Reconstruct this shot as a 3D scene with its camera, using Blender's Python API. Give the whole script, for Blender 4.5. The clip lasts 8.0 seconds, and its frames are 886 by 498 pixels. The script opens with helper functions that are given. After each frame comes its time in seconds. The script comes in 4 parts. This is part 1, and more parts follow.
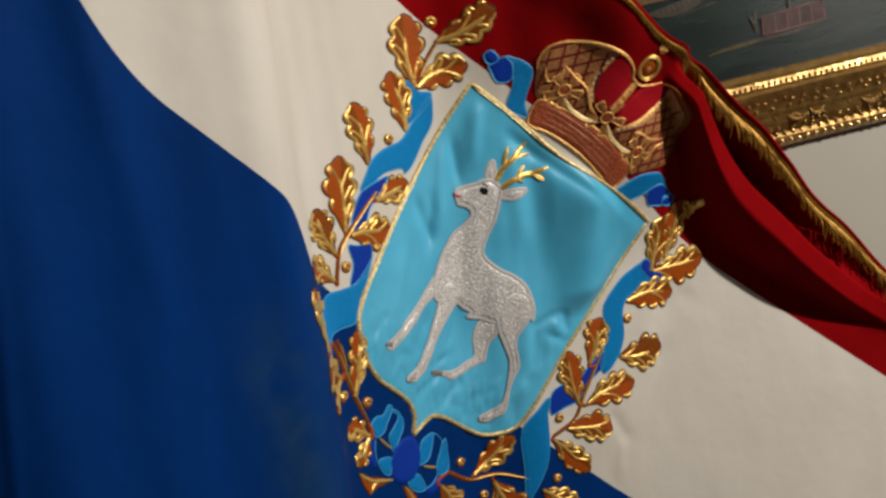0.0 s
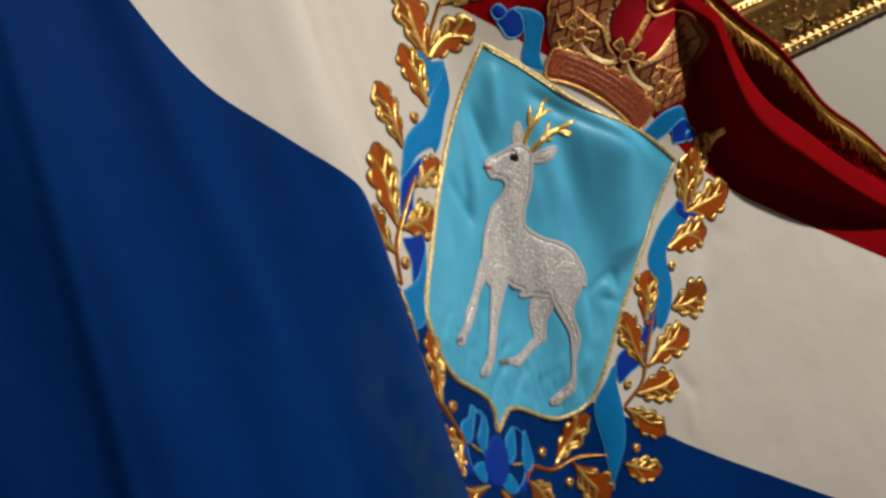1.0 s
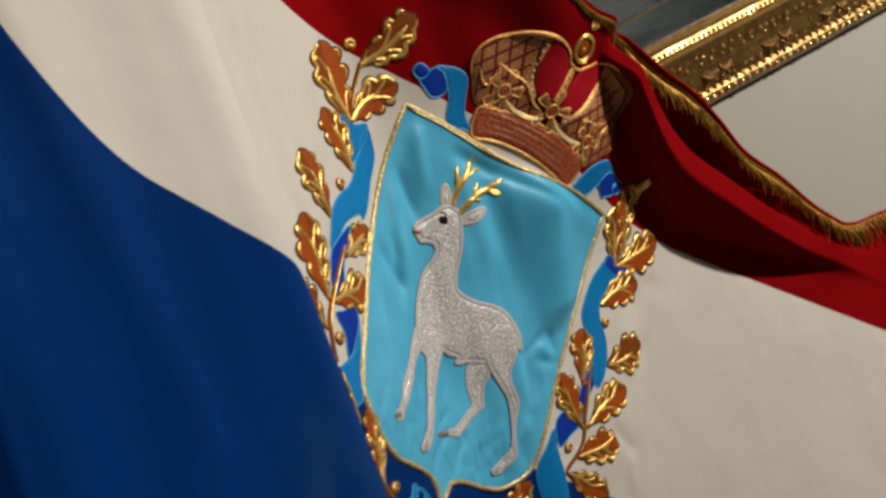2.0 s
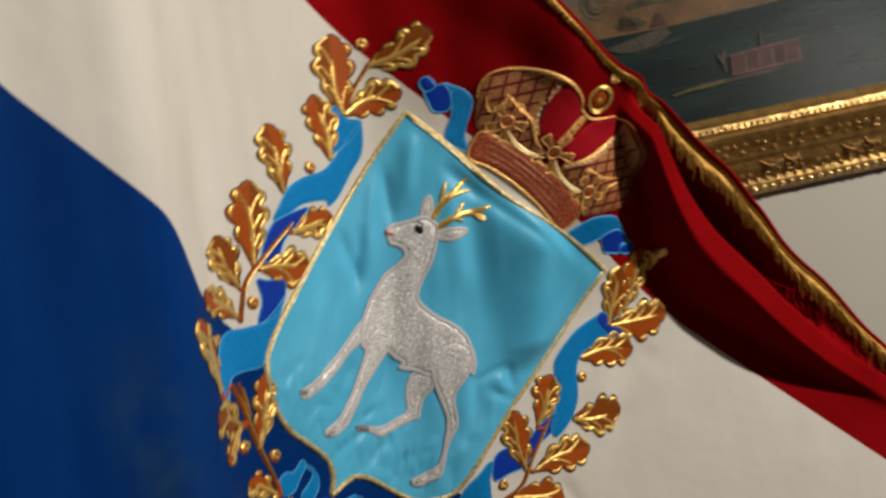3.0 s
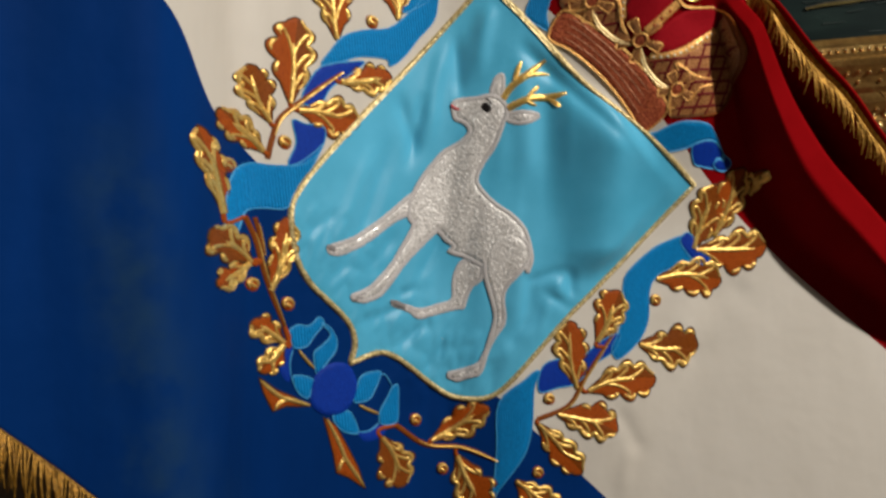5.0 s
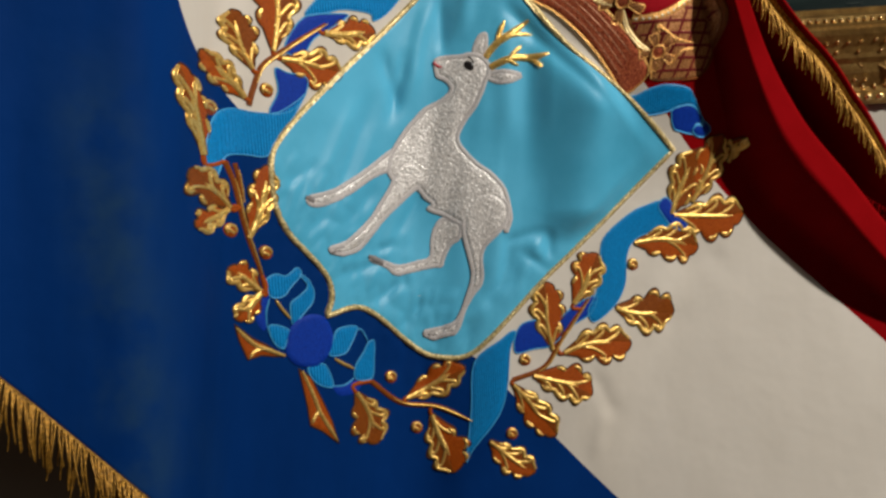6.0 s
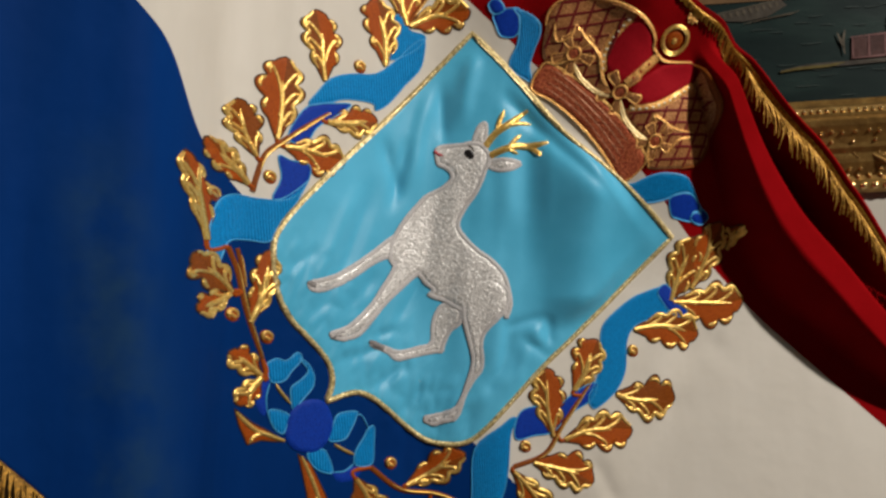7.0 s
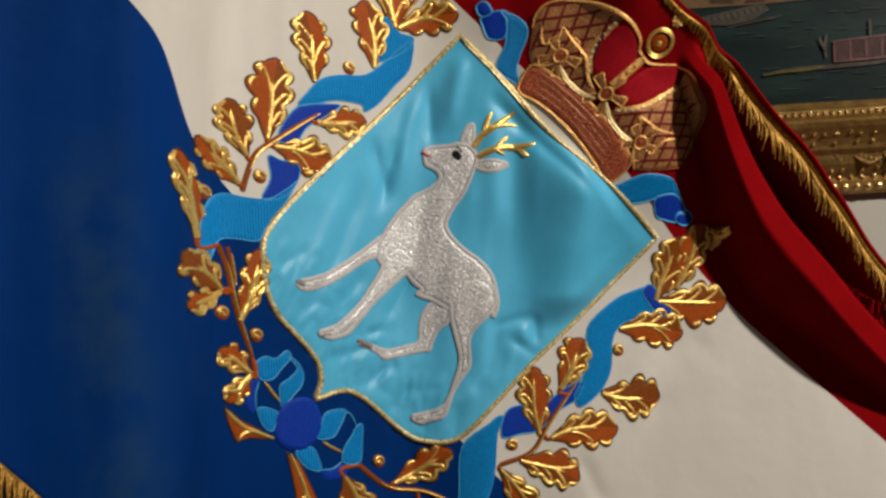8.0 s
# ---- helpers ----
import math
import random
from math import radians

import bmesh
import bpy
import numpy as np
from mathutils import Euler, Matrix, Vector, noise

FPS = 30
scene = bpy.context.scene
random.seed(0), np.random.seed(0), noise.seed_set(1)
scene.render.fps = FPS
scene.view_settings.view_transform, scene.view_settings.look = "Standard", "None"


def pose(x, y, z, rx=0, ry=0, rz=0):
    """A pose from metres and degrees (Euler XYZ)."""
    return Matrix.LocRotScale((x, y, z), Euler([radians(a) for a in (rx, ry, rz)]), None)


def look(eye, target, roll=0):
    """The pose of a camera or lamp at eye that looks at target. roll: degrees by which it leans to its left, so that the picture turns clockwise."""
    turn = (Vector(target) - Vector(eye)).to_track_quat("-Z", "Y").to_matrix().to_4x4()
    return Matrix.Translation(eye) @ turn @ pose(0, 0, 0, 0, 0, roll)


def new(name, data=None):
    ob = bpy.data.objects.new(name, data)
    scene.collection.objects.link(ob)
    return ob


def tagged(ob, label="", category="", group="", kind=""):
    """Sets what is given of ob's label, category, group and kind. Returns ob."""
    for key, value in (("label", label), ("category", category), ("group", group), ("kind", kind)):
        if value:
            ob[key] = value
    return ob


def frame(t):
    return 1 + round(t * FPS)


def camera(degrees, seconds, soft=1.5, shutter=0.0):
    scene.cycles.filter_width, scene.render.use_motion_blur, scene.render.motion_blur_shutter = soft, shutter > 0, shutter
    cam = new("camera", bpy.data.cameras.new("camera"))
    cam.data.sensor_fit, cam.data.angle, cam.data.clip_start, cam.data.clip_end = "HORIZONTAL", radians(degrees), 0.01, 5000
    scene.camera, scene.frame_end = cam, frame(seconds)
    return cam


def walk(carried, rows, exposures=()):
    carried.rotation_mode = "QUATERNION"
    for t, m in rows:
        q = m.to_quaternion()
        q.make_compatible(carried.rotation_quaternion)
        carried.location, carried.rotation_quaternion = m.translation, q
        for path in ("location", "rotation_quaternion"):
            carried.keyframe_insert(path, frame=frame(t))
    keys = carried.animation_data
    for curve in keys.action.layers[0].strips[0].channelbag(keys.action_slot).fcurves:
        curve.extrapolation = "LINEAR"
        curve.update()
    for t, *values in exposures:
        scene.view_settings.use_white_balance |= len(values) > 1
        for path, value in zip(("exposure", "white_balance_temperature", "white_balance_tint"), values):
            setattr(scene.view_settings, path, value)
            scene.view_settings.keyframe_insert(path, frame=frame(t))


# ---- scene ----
cam = camera(43.0, 8.0, soft=2.7, shutter=0.6)
PATH = [
    (0, (0.0000, 0.0000, 1.5000), (0.1554, 0.9860, 1.4403), -13.57),
    (0.5, (-0.0488, 0.0585, 1.4861), (0.1526, 1.0361, 1.4251), -17.90),
    (1, (-0.1718, 0.1591, 1.5274), (0.0980, 1.1179, 1.4380), -24.52),
    (1.5, (-0.2147, 0.2168, 1.5579), (0.1540, 1.1421, 1.4686), -27.60),
    (1.7, (-0.2109, 0.2235, 1.5570), (0.1675, 1.1442, 1.4613), -28.01),
    (2.8, (0.0432, 0.1337, 1.4676), (0.2566, 1.1106, 1.4617), -15.47),
    (3, (0.1115, 0.0961, 1.4145), (0.2591, 1.0847, 1.4423), -12.38),
    (3.5, (0.2214, 0.0502, 1.3563), (0.2046, 1.0464, 1.4423), -4.74),
    (4, (0.3051, 0.0754, 1.3043), (0.2432, 1.0654, 1.4309), -2.55),
    (4.5, (0.3072, 0.1555, 1.2619), (0.2354, 1.1465, 1.3753), -3.83),
    (5, (0.3206, 0.1664, 1.2202), (0.2325, 1.1580, 1.3153), -3.69),
    (5.2, (0.3255, 0.1677, 1.2036), (0.2453, 1.1595, 1.3033), -4.03),
    (5.75, (0.3205, 0.1695, 1.1770), (0.2475, 1.1620, 1.2720), -3.10),
    (6.3, (0.3145, 0.1715, 1.1495), (0.2490, 1.1580, 1.2912), -2.10),
    (6.5, (0.3152, 0.1683, 1.1493), (0.2463, 1.1514, 1.3186), -2.22),
    (7, (0.3234, 0.1624, 1.1523), (0.2536, 1.1421, 1.3401), -2.32),
    (7.5, (0.3210, 0.1529, 1.1473), (0.2541, 1.1317, 1.3407), -2.35),
    (8, (0.3200, 0.1519, 1.1427), (0.2645, 1.1315, 1.3360), -2.40),
]
walk(cam, [(t, look(eye, target, roll)) for t, eye, target, roll in PATH])

# ---- light: a warm ceiling lamp in front of the flag, and a window to its side ----
scene.view_settings.exposure = 0.0
world = bpy.data.worlds.new("room_air")
world.use_nodes = True
scene.world = world
world.node_tree.nodes["Background"].inputs[0].default_value = (0.9, 0.95, 1.0, 1)
world.node_tree.nodes["Background"].inputs[1].default_value = 0.012


def area_light(name, eye, target, wide, high, power, colour):
    data = bpy.data.lights.new(name, "AREA")
    data.shape, data.size, data.size_y, data.energy, data.color = "RECTANGLE", wide, high, power, colour
    ob = new(name, data)
    ob.matrix_world = look(eye, target)
    return ob


area_light("ceiling_lamp", (2.05, -0.17, 2.36), (0.3, 1.33, 1.36), 0.07, 0.07, 68, (1.0, 0.94, 0.87))
area_light("window_light", (3.02, -2.2, 0.95), (0.0, -2.2, 0.95), 1.4, 0.6, 9, (1.0, 0.93, 0.83))

import functools
from mathutils.geometry import delaunay_2d_cdt


# ---- materials ----
def material(name, base, rough=0.7, metal=0.0, sheen=0.0, gloss=0.5):
    """A node material; returns it with its tree, shader and an object-space coordinate node."""
    mat = bpy.data.materials.new(name)
    mat.use_nodes = True
    tree = mat.node_tree
    shader = tree.nodes["Principled BSDF"]
    shader.inputs["Base Color"].default_value = (*base, 1)
    shader.inputs["Roughness"].default_value = rough
    shader.inputs["Metallic"].default_value = metal
    shader.inputs["Specular IOR Level"].default_value = gloss
    if sheen:
        shader.inputs["Sheen Weight"].default_value = sheen
        shader.inputs["Sheen Roughness"].default_value = 0.4
    coord = tree.nodes.new("ShaderNodeTexCoord")
    return mat, tree, shader, coord


def noise_node(tree, source, scale, detail=3.0, rough=0.5):
    n = tree.nodes.new("ShaderNodeTexNoise")
    n.inputs["Scale"].default_value, n.inputs["Detail"].default_value, n.inputs["Roughness"].default_value = scale, detail, rough
    tree.links.new(source, n.inputs["Vector"])
    return n


def ramp(tree, fac, stops):
    n = tree.nodes.new("ShaderNodeValToRGB")
    while len(n.color_ramp.elements) < len(stops):
        n.color_ramp.elements.new(0.5)
    for e, (at, colour) in zip(n.color_ramp.elements, stops):
        e.position, e.color = at, (*colour, 1)
    tree.links.new(fac, n.inputs["Fac"])
    return n


def bump(tree, shader, height, strength, distance, below=None):
    n = tree.nodes.new("ShaderNodeBump")
    n.inputs["Strength"].default_value, n.inputs["Distance"].default_value = strength, distance
    tree.links.new(height, n.inputs["Height"])
    if below:
        tree.links.new(below.outputs["Normal"], n.inputs["Normal"])
    tree.links.new(n.outputs["Normal"], shader.inputs["Normal"])
    return n


def cloth_material(name, dark, light, rough=0.75, sheen=0.2, weave=2600, wrinkle=0.25, gloss=0.12, streak=1.0):
    """Woven cloth: uneven dye, creases and a fine weave."""
    mat, tree, shader, coord = material(name, light, rough, 0, sheen, gloss)
    drawn = tree.nodes.new("ShaderNodeMapping")
    drawn.inputs["Scale"].default_value = (1, 1, streak)
    tree.links.new(coord.outputs["Object"], drawn.inputs["Vector"])
    spots = noise_node(tree, drawn.outputs["Vector"], 9, 5, 0.6)
    tone = ramp(tree, spots.outputs["Fac"], [(0.3, dark), (0.7, light)])
    tree.links.new(tone.outputs["Color"], shader.inputs["Base Color"])
    folds = noise_node(tree, coord.outputs["Object"], 14, 3, 0.5)
    low = bump(tree, shader, folds.outputs["Fac"], wrinkle, 0.01)
    threads = noise_node(tree, coord.outputs["Object"], weave, 1, 0.4)
    bump(tree, shader, threads.outputs["Fac"], 0.15, 0.0006, low)
    shader.inputs["Sheen Tint"].default_value = (*light, 1)
    return mat


def thread_material(name, dark, light, rough=0.35, metal=0.0, fine=900, grain=0.5, sparkle=0.0, gloss=0.5):
    """Satin-stitched thread: short strands of uneven tone, with gloss."""
    mat, tree, shader, coord = material(name, light, rough, metal, 0, gloss)
    stretch = tree.nodes.new("ShaderNodeMapping")
    stretch.inputs["Rotation"].default_value = (0.4, 0.7, 0.8)
    stretch.inputs["Scale"].default_value = (1, 0.2, 1)
    tree.links.new(coord.outputs["Object"], stretch.inputs["Vector"])
    strands = noise_node(tree, stretch.outputs["Vector"], fine, 2, 0.5)
    tone = ramp(tree, strands.outputs["Fac"], [(0.32, dark), (0.68, light)])
    tree.links.new(tone.outputs["Color"], shader.inputs["Base Color"])
    bump(tree, shader, strands.outputs["Fac"], grain, 0.0012)
    if sparkle:
        flecks = noise_node(tree, coord.outputs["Object"], 420, 2, 0.6)
        gloss = ramp(tree, flecks.outputs["Fac"], [(0.45, (rough + 0.2,) * 3), (0.62, (max(0.08, rough - sparkle),) * 3)])
        tree.links.new(gloss.outputs["Color"], shader.inputs["Roughness"])
    return mat


def ribbed(mat):
    """Adds close parallel ribs of stitching."""
    tree = mat.node_tree
    shader = tree.nodes["Principled BSDF"]
    old = shader.inputs["Normal"].links[0].from_node
    coord = tree.nodes.new("ShaderNodeTexCoord")
    ribs = tree.nodes.new("ShaderNodeTexWave")
    ribs.inputs["Scale"].default_value, ribs.inputs["Distortion"].default_value, ribs.inputs["Detail Scale"].default_value = 130, 3, 0.4
    tree.links.new(coord.outputs["Object"], ribs.inputs["Vector"])
    bump(tree, shader, ribs.outputs["Fac"], 0.7, 0.0014, old)
    return mat


RED = cloth_material("red_cloth", (0.178, 0.0018, 0.0027), (0.242, 0.0028, 0.0048), 0.85, 0.0, gloss=0.015)
WHITE = cloth_material("white_cloth", (0.54, 0.50, 0.43), (0.62, 0.58, 0.51), 0.8, 0.03, streak=0.3)
BLUE = cloth_material("blue_cloth", (0.0005, 0.020, 0.105), (0.0009, 0.029, 0.155), 0.6, 0.0, gloss=0.03, streak=0.14)


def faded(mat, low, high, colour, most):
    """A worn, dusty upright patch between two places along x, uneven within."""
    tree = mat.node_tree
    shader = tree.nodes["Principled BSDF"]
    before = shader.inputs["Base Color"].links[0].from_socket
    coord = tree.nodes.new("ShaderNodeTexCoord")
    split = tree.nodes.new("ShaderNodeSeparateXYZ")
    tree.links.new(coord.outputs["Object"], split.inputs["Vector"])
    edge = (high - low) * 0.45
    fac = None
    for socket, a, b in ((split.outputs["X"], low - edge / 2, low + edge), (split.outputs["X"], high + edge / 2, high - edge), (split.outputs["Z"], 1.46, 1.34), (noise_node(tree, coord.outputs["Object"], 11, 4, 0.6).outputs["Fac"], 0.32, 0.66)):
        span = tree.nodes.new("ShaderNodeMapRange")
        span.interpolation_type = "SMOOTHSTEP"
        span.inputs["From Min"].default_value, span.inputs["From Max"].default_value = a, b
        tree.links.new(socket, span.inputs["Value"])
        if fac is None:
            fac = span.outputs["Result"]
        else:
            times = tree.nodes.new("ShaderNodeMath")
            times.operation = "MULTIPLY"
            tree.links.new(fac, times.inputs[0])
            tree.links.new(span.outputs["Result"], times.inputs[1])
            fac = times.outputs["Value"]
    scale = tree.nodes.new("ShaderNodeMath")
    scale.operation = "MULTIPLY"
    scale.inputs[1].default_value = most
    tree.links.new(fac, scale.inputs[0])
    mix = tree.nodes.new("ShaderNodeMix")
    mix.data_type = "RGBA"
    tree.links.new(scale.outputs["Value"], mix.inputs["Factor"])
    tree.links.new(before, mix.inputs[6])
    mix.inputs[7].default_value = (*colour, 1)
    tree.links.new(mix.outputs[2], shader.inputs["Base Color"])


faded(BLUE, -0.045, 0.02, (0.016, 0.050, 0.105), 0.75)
SATIN = cloth_material("azure_satin", (0.058, 0.36, 0.55), (0.092, 0.45, 0.67), 0.43, 0.0, 3000, 0.12, 0.34)
AZURE = thread_material("azure_thread", (0.0, 0.165, 0.43), (0.0, 0.245, 0.60), 0.6, 0, 700, 0.4, 0, 0.2)
ribbed(AZURE)
ROYAL = thread_material("royal_blue_thread", (0.001, 0.024, 0.24), (0.002, 0.04, 0.36), 0.6, 0, 700, 0.4, 0, 0.15)
PIPING = thread_material("pale_azure_thread", (0.02, 0.25, 0.55), (0.06, 0.36, 0.66), 0.5, 0, 900)
BROWN = thread_material("russet_thread", (0.23, 0.038, 0.002), (0.39, 0.078, 0.004), 0.55, 0, 800, 0.5, 0, 0.15)
UMBER = thread_material("umber_thread", (0.14, 0.032, 0.002), (0.25, 0.062, 0.004), 0.55, 0, 800, 0.5, 0, 0.15)
EDGE = thread_material("dark_brown_thread", (0.035, 0.016, 0.004), (0.08, 0.035, 0.008), 0.6, 0, 800, 0.4, 0, 0.2)
GOLD = thread_material("gold_thread", (0.76, 0.43, 0.07), (1.0, 0.72, 0.24), 0.30, 0.72, 600, 0.6)
PALE = thread_material("pale_gold_thread", (0.70, 0.45, 0.15), (1.0, 0.80, 0.42), 0.38, 0.4, 600, 0.6)
PEARL = thread_material("pearl_thread", (0.62, 0.52, 0.33), (0.92, 0.84, 0.64), 0.3, 0.1, 600, 0.5)
ROSE = thread_material("rose_gold_thread", (0.40, 0.17, 0.09), (0.70, 0.36, 0.20), 0.4, 0.4, 900, 0.6)
GARNET = thread_material("dark_garnet_thread", (0.10, 0.006, 0.006), (0.19, 0.014, 0.012), 0.6, 0, 900, 0.4, 0, 0.2)
LIP = thread_material("dull_rose_thread", (0.35, 0.05, 0.06), (0.5, 0.09, 0.10), 0.6, 0, 900, 0.4, 0, 0.2)
CORD = thread_material("gold_cord", (0.34, 0.24, 0.08), (0.80, 0.65, 0.32), 0.36, 0.4, 420, 1.0)
OLD_GOLD = thread_material("copper_gold_thread", (0.64, 0.27, 0.06), (1.0, 0.60, 0.19), 0.36, 0.5, 600, 0.8, 0.15)
DOME_MAT = thread_material("dull_gold_ground", (0.27, 0.090, 0.024), (0.56, 0.26, 0.085), 0.45, 0.3, 600, 1.0, 0.2)
BAND_MAT = thread_material("rose_copper_thread", (0.30, 0.038, 0.014), (0.66, 0.17, 0.065), 0.45, 0.35, 520, 1.0, 0.2)
CRIMSON = thread_material("crimson_thread", (0.25, 0.003, 0.007), (0.36, 0.006, 0.014), 0.7, 0, 900, 0.4, 0, 0.08)
SILVER = thread_material("silver_thread", (0.43, 0.41, 0.385), (0.80, 0.77, 0.73), 0.40, 0.2, 430, 1.0, 0.3, 1.0)
# bright metal flecks among the grey strands
fleck = next(n for n in SILVER.node_tree.nodes if n.type == "VALTORGB").color_ramp
fleck.elements.new(0.605).color = (0.66, 0.63, 0.59, 1)
fleck.elements[-1].position, fleck.elements[-1].color = 0.66, (0.95, 0.93, 0.90, 1)
GREY = thread_material("grey_outline_thread", (0.07, 0.065, 0.075), (0.15, 0.14, 0.16), 0.5, 0.1, 900)
ASH = thread_material("ash_grey_thread", (0.37, 0.35, 0.34), (0.58, 0.55, 0.53), 0.55, 0.05, 900, 0.5, 0, 0.3)
FRINGE = thread_material("bullion_fringe", (0.12, 0.055, 0.006), (0.52, 0.27, 0.035), 0.38, 0.6, 500, 0.5)
HOOF = thread_material("hoof_grey_thread", (0.15, 0.135, 0.13), (0.27, 0.25, 0.24), 0.5, 0.1, 800, 0.5, 0, 0.3)
DARK = material("black_thread", (0.008, 0.006, 0.006), 0.35)[0]


ORIGIN = Vector((0.2520, 1.3148, 1.3560))
ALONG, ACROSS, OUT = Vector((0.65343, 0.27000, -0.70720)), Vector((0.70173, 0.13432, 0.69967)), Vector((0.28390, -0.95344, -0.10170))

FOLD = [(-0.3, 0.0), (-0.06, 0.0), (-0.02, -0.007), (0.02, -0.014), (0.055, -0.008), (0.10, 0.011), (0.145, 0.036), (0.19, 0.058), (0.235, 0.09), (0.27, 0.165), (0.30, 0.203), (0.345, 0.217), (0.39, 0.228), (0.43, 0.243), (0.50, 0.262), (0.57, 0.270), (0.66, 0.262), (0.9, 0.20)]


def fold_profile(p):
    """Swell of the tall fold towards the room, by the distance to the left of the shield's middle."""
    p = min(0.655, max(-0.055, p))
    for k in range(1, len(FOLD) - 2):
        (x1, y1), (x2, y2) = FOLD[k], FOLD[k + 1]
        if p <= x2:
            break
    (x0, y0), (x3, y3) = FOLD[k - 1], FOLD[k + 2]
    m1, m2 = (y2 - y0) / (x2 - x0) * (x2 - x1), (y3 - y1) / (x3 - x1) * (x2 - x1)
    s = (p - x1) / (x2 - x1)
    return (2 * s**3 - 3 * s * s + 1) * y1 + (s**3 - 2 * s * s + s) * m1 + (3 * s * s - 2 * s**3) * y2 + (s**3 - s * s) * m2


def sstep(x, lo, hi):
    """Smooth step from 0 at lo to 1 at hi."""
    s = min(1.0, max(0.0, (x - lo) / (hi - lo)))
    return s * s * (3 - 2 * s)


def bell(x, centre, width):
    return math.exp(-((x - centre) / width) ** 2)


# the red fold's crest by stations along the stripe: its place across the stripe, and its height
CREST = [(-0.15, 0.345), (0, 0.335), (0.06, 0.318), (0.10, 0.304), (0.15, 0.295), (0.20, 0.289), (0.25, 0.284), (0.30, 0.280), (0.37, 0.268), (0.45, 0.270), (0.55, 0.288)]
CREST_TOP = [(-0.1, 0.123), (0, 0.121), (0.05, 0.106), (0.10, 0.089), (0.15, 0.068), (0.20, 0.051), (0.25, 0.046), (0.30, 0.053), (0.40, 0.063), (0.5, 0.060)]


def along(stations, u):
    """A smoothed reading of a list of stations."""
    xs, ys = [p[0] for p in stations], [p[1] for p in stations]
    return float(np.mean(np.interp([u - 0.03, u - 0.015, u, u + 0.015, u + 0.03], xs, ys)))


@functools.lru_cache(maxsize=200000)
def fold_lines(u):
    """Across the red stripe: the crease, the crest of the fold and the fringed edge (v), and the crest's height."""
    crease = 0.322 - 0.42 * u if u < 0.22 else 0.2296 - 0.0096 * sstep(u, 0.22, 0.27)
    crest, top = along(CREST, u), along(CREST_TOP, u)
    edge = 0.370 + 0.004 * math.sin(u * 30) - 0.013 * sstep(u, 0.17, 0.25) - 0.022 * sstep(u, 0.38, 0.5) + 0.05 * sstep(u, 0.53, 0.62) - 0.018 * (1 - sstep(u, -0.02, 0.09))
    return min(crease, crest - 0.016 - 0.02 * sstep(-u, 0.0, 0.1)), crest, edge, top


# wrinkles of the satin in mm: from and to (right, down), half width, height
CREASES_UPPER = [(26, -224, 13, -160, 9, 3.2), (-23, -186, -40, -98, 9, 3.4), (-8, -192, -4, -135, 7, -2.6), (-73, -134, -55, -80, 8, -3.0), (-45, -124, -61, -66, 8, -3.2), (-86, -74, -118, 10, 10, -3.4), (-104, -70, -135, 0, 9, 2.6), (60, -150, 62, -60, 12, 2.4)]
CREASES_LOWER = [(-151, 55, -128, 27, 6, -2.6), (-109, 43, -82, 11, 7, -3.0), (-53, 54, -28, 16, 6, -3.0), (-121, 100, -76, 85, 6, -2.6), (-83, 127, -45, 105, 6, -2.8), (-46, 152, -28, 129, 5, -2.4), (-169, 5, -146, -13, 6, -2.6), (-90, 76, -52, 66, 6, -2.2)]
CREASES_RIGHT = [(61, 112, 66, 66, 8, -4.2), (66, 64, 103, 54, 6, -3.4), (111, 56, 113, 82, 6, -4.0), (84, 78, 120, 104, 6, -3.4), (42, 133, 60, 108, 6, -3.0), (84, 92, 76, 124, 6, 3.0), (96, 66, 98, 82, 6, 2.6), (10, 120, 34, 96, 6, -2.0)]
CREASES = [(*row[:5], row[5] * 1.5) for row in CREASES_UPPER] + [(*row[:5], row[5] * 1.05) for row in CREASES_LOWER] + [(*row[:5], row[5] * 0.8) for row in CREASES_RIGHT]

WHITE_CREASES = [(165, 213, 192, 258, 9, -3.2), (300, 82, 345, 120, 11, -2.6), (366, 52, 410, 86, 12, -3.0), (427, 326, 580, 297, 15, -4.5), (325, 310, 372, 355, 12, -3.5), (250, 160, 300, 150, 14, -2.5), (176, 258, 168, 300, 9, 2.6)]


def creases(a, b, rows=CREASES):
    """Height of the wrinkles at a point (metres; right and down from the shield's middle)."""
    x, y, h = a * 1000, b * 1000, 0.0
    for x0, y0, x1, y1, w, top in rows:
        dx, dy = x1 - x0, y1 - y0
        size = dx * dx + dy * dy
        t = ((x - x0) * dx + (y - y0) * dy) / size
        if -0.3 < t < 1.3:
            d = abs((x - x0) * dy - (y - y0) * dx) / math.sqrt(size)
            if d < 2.6 * w:
                h += top * math.exp(-(d / w) ** 2) * sstep(t, -0.3, 0.25) * (1 - sstep(t, 0.75, 1.3))
    return h / 1000


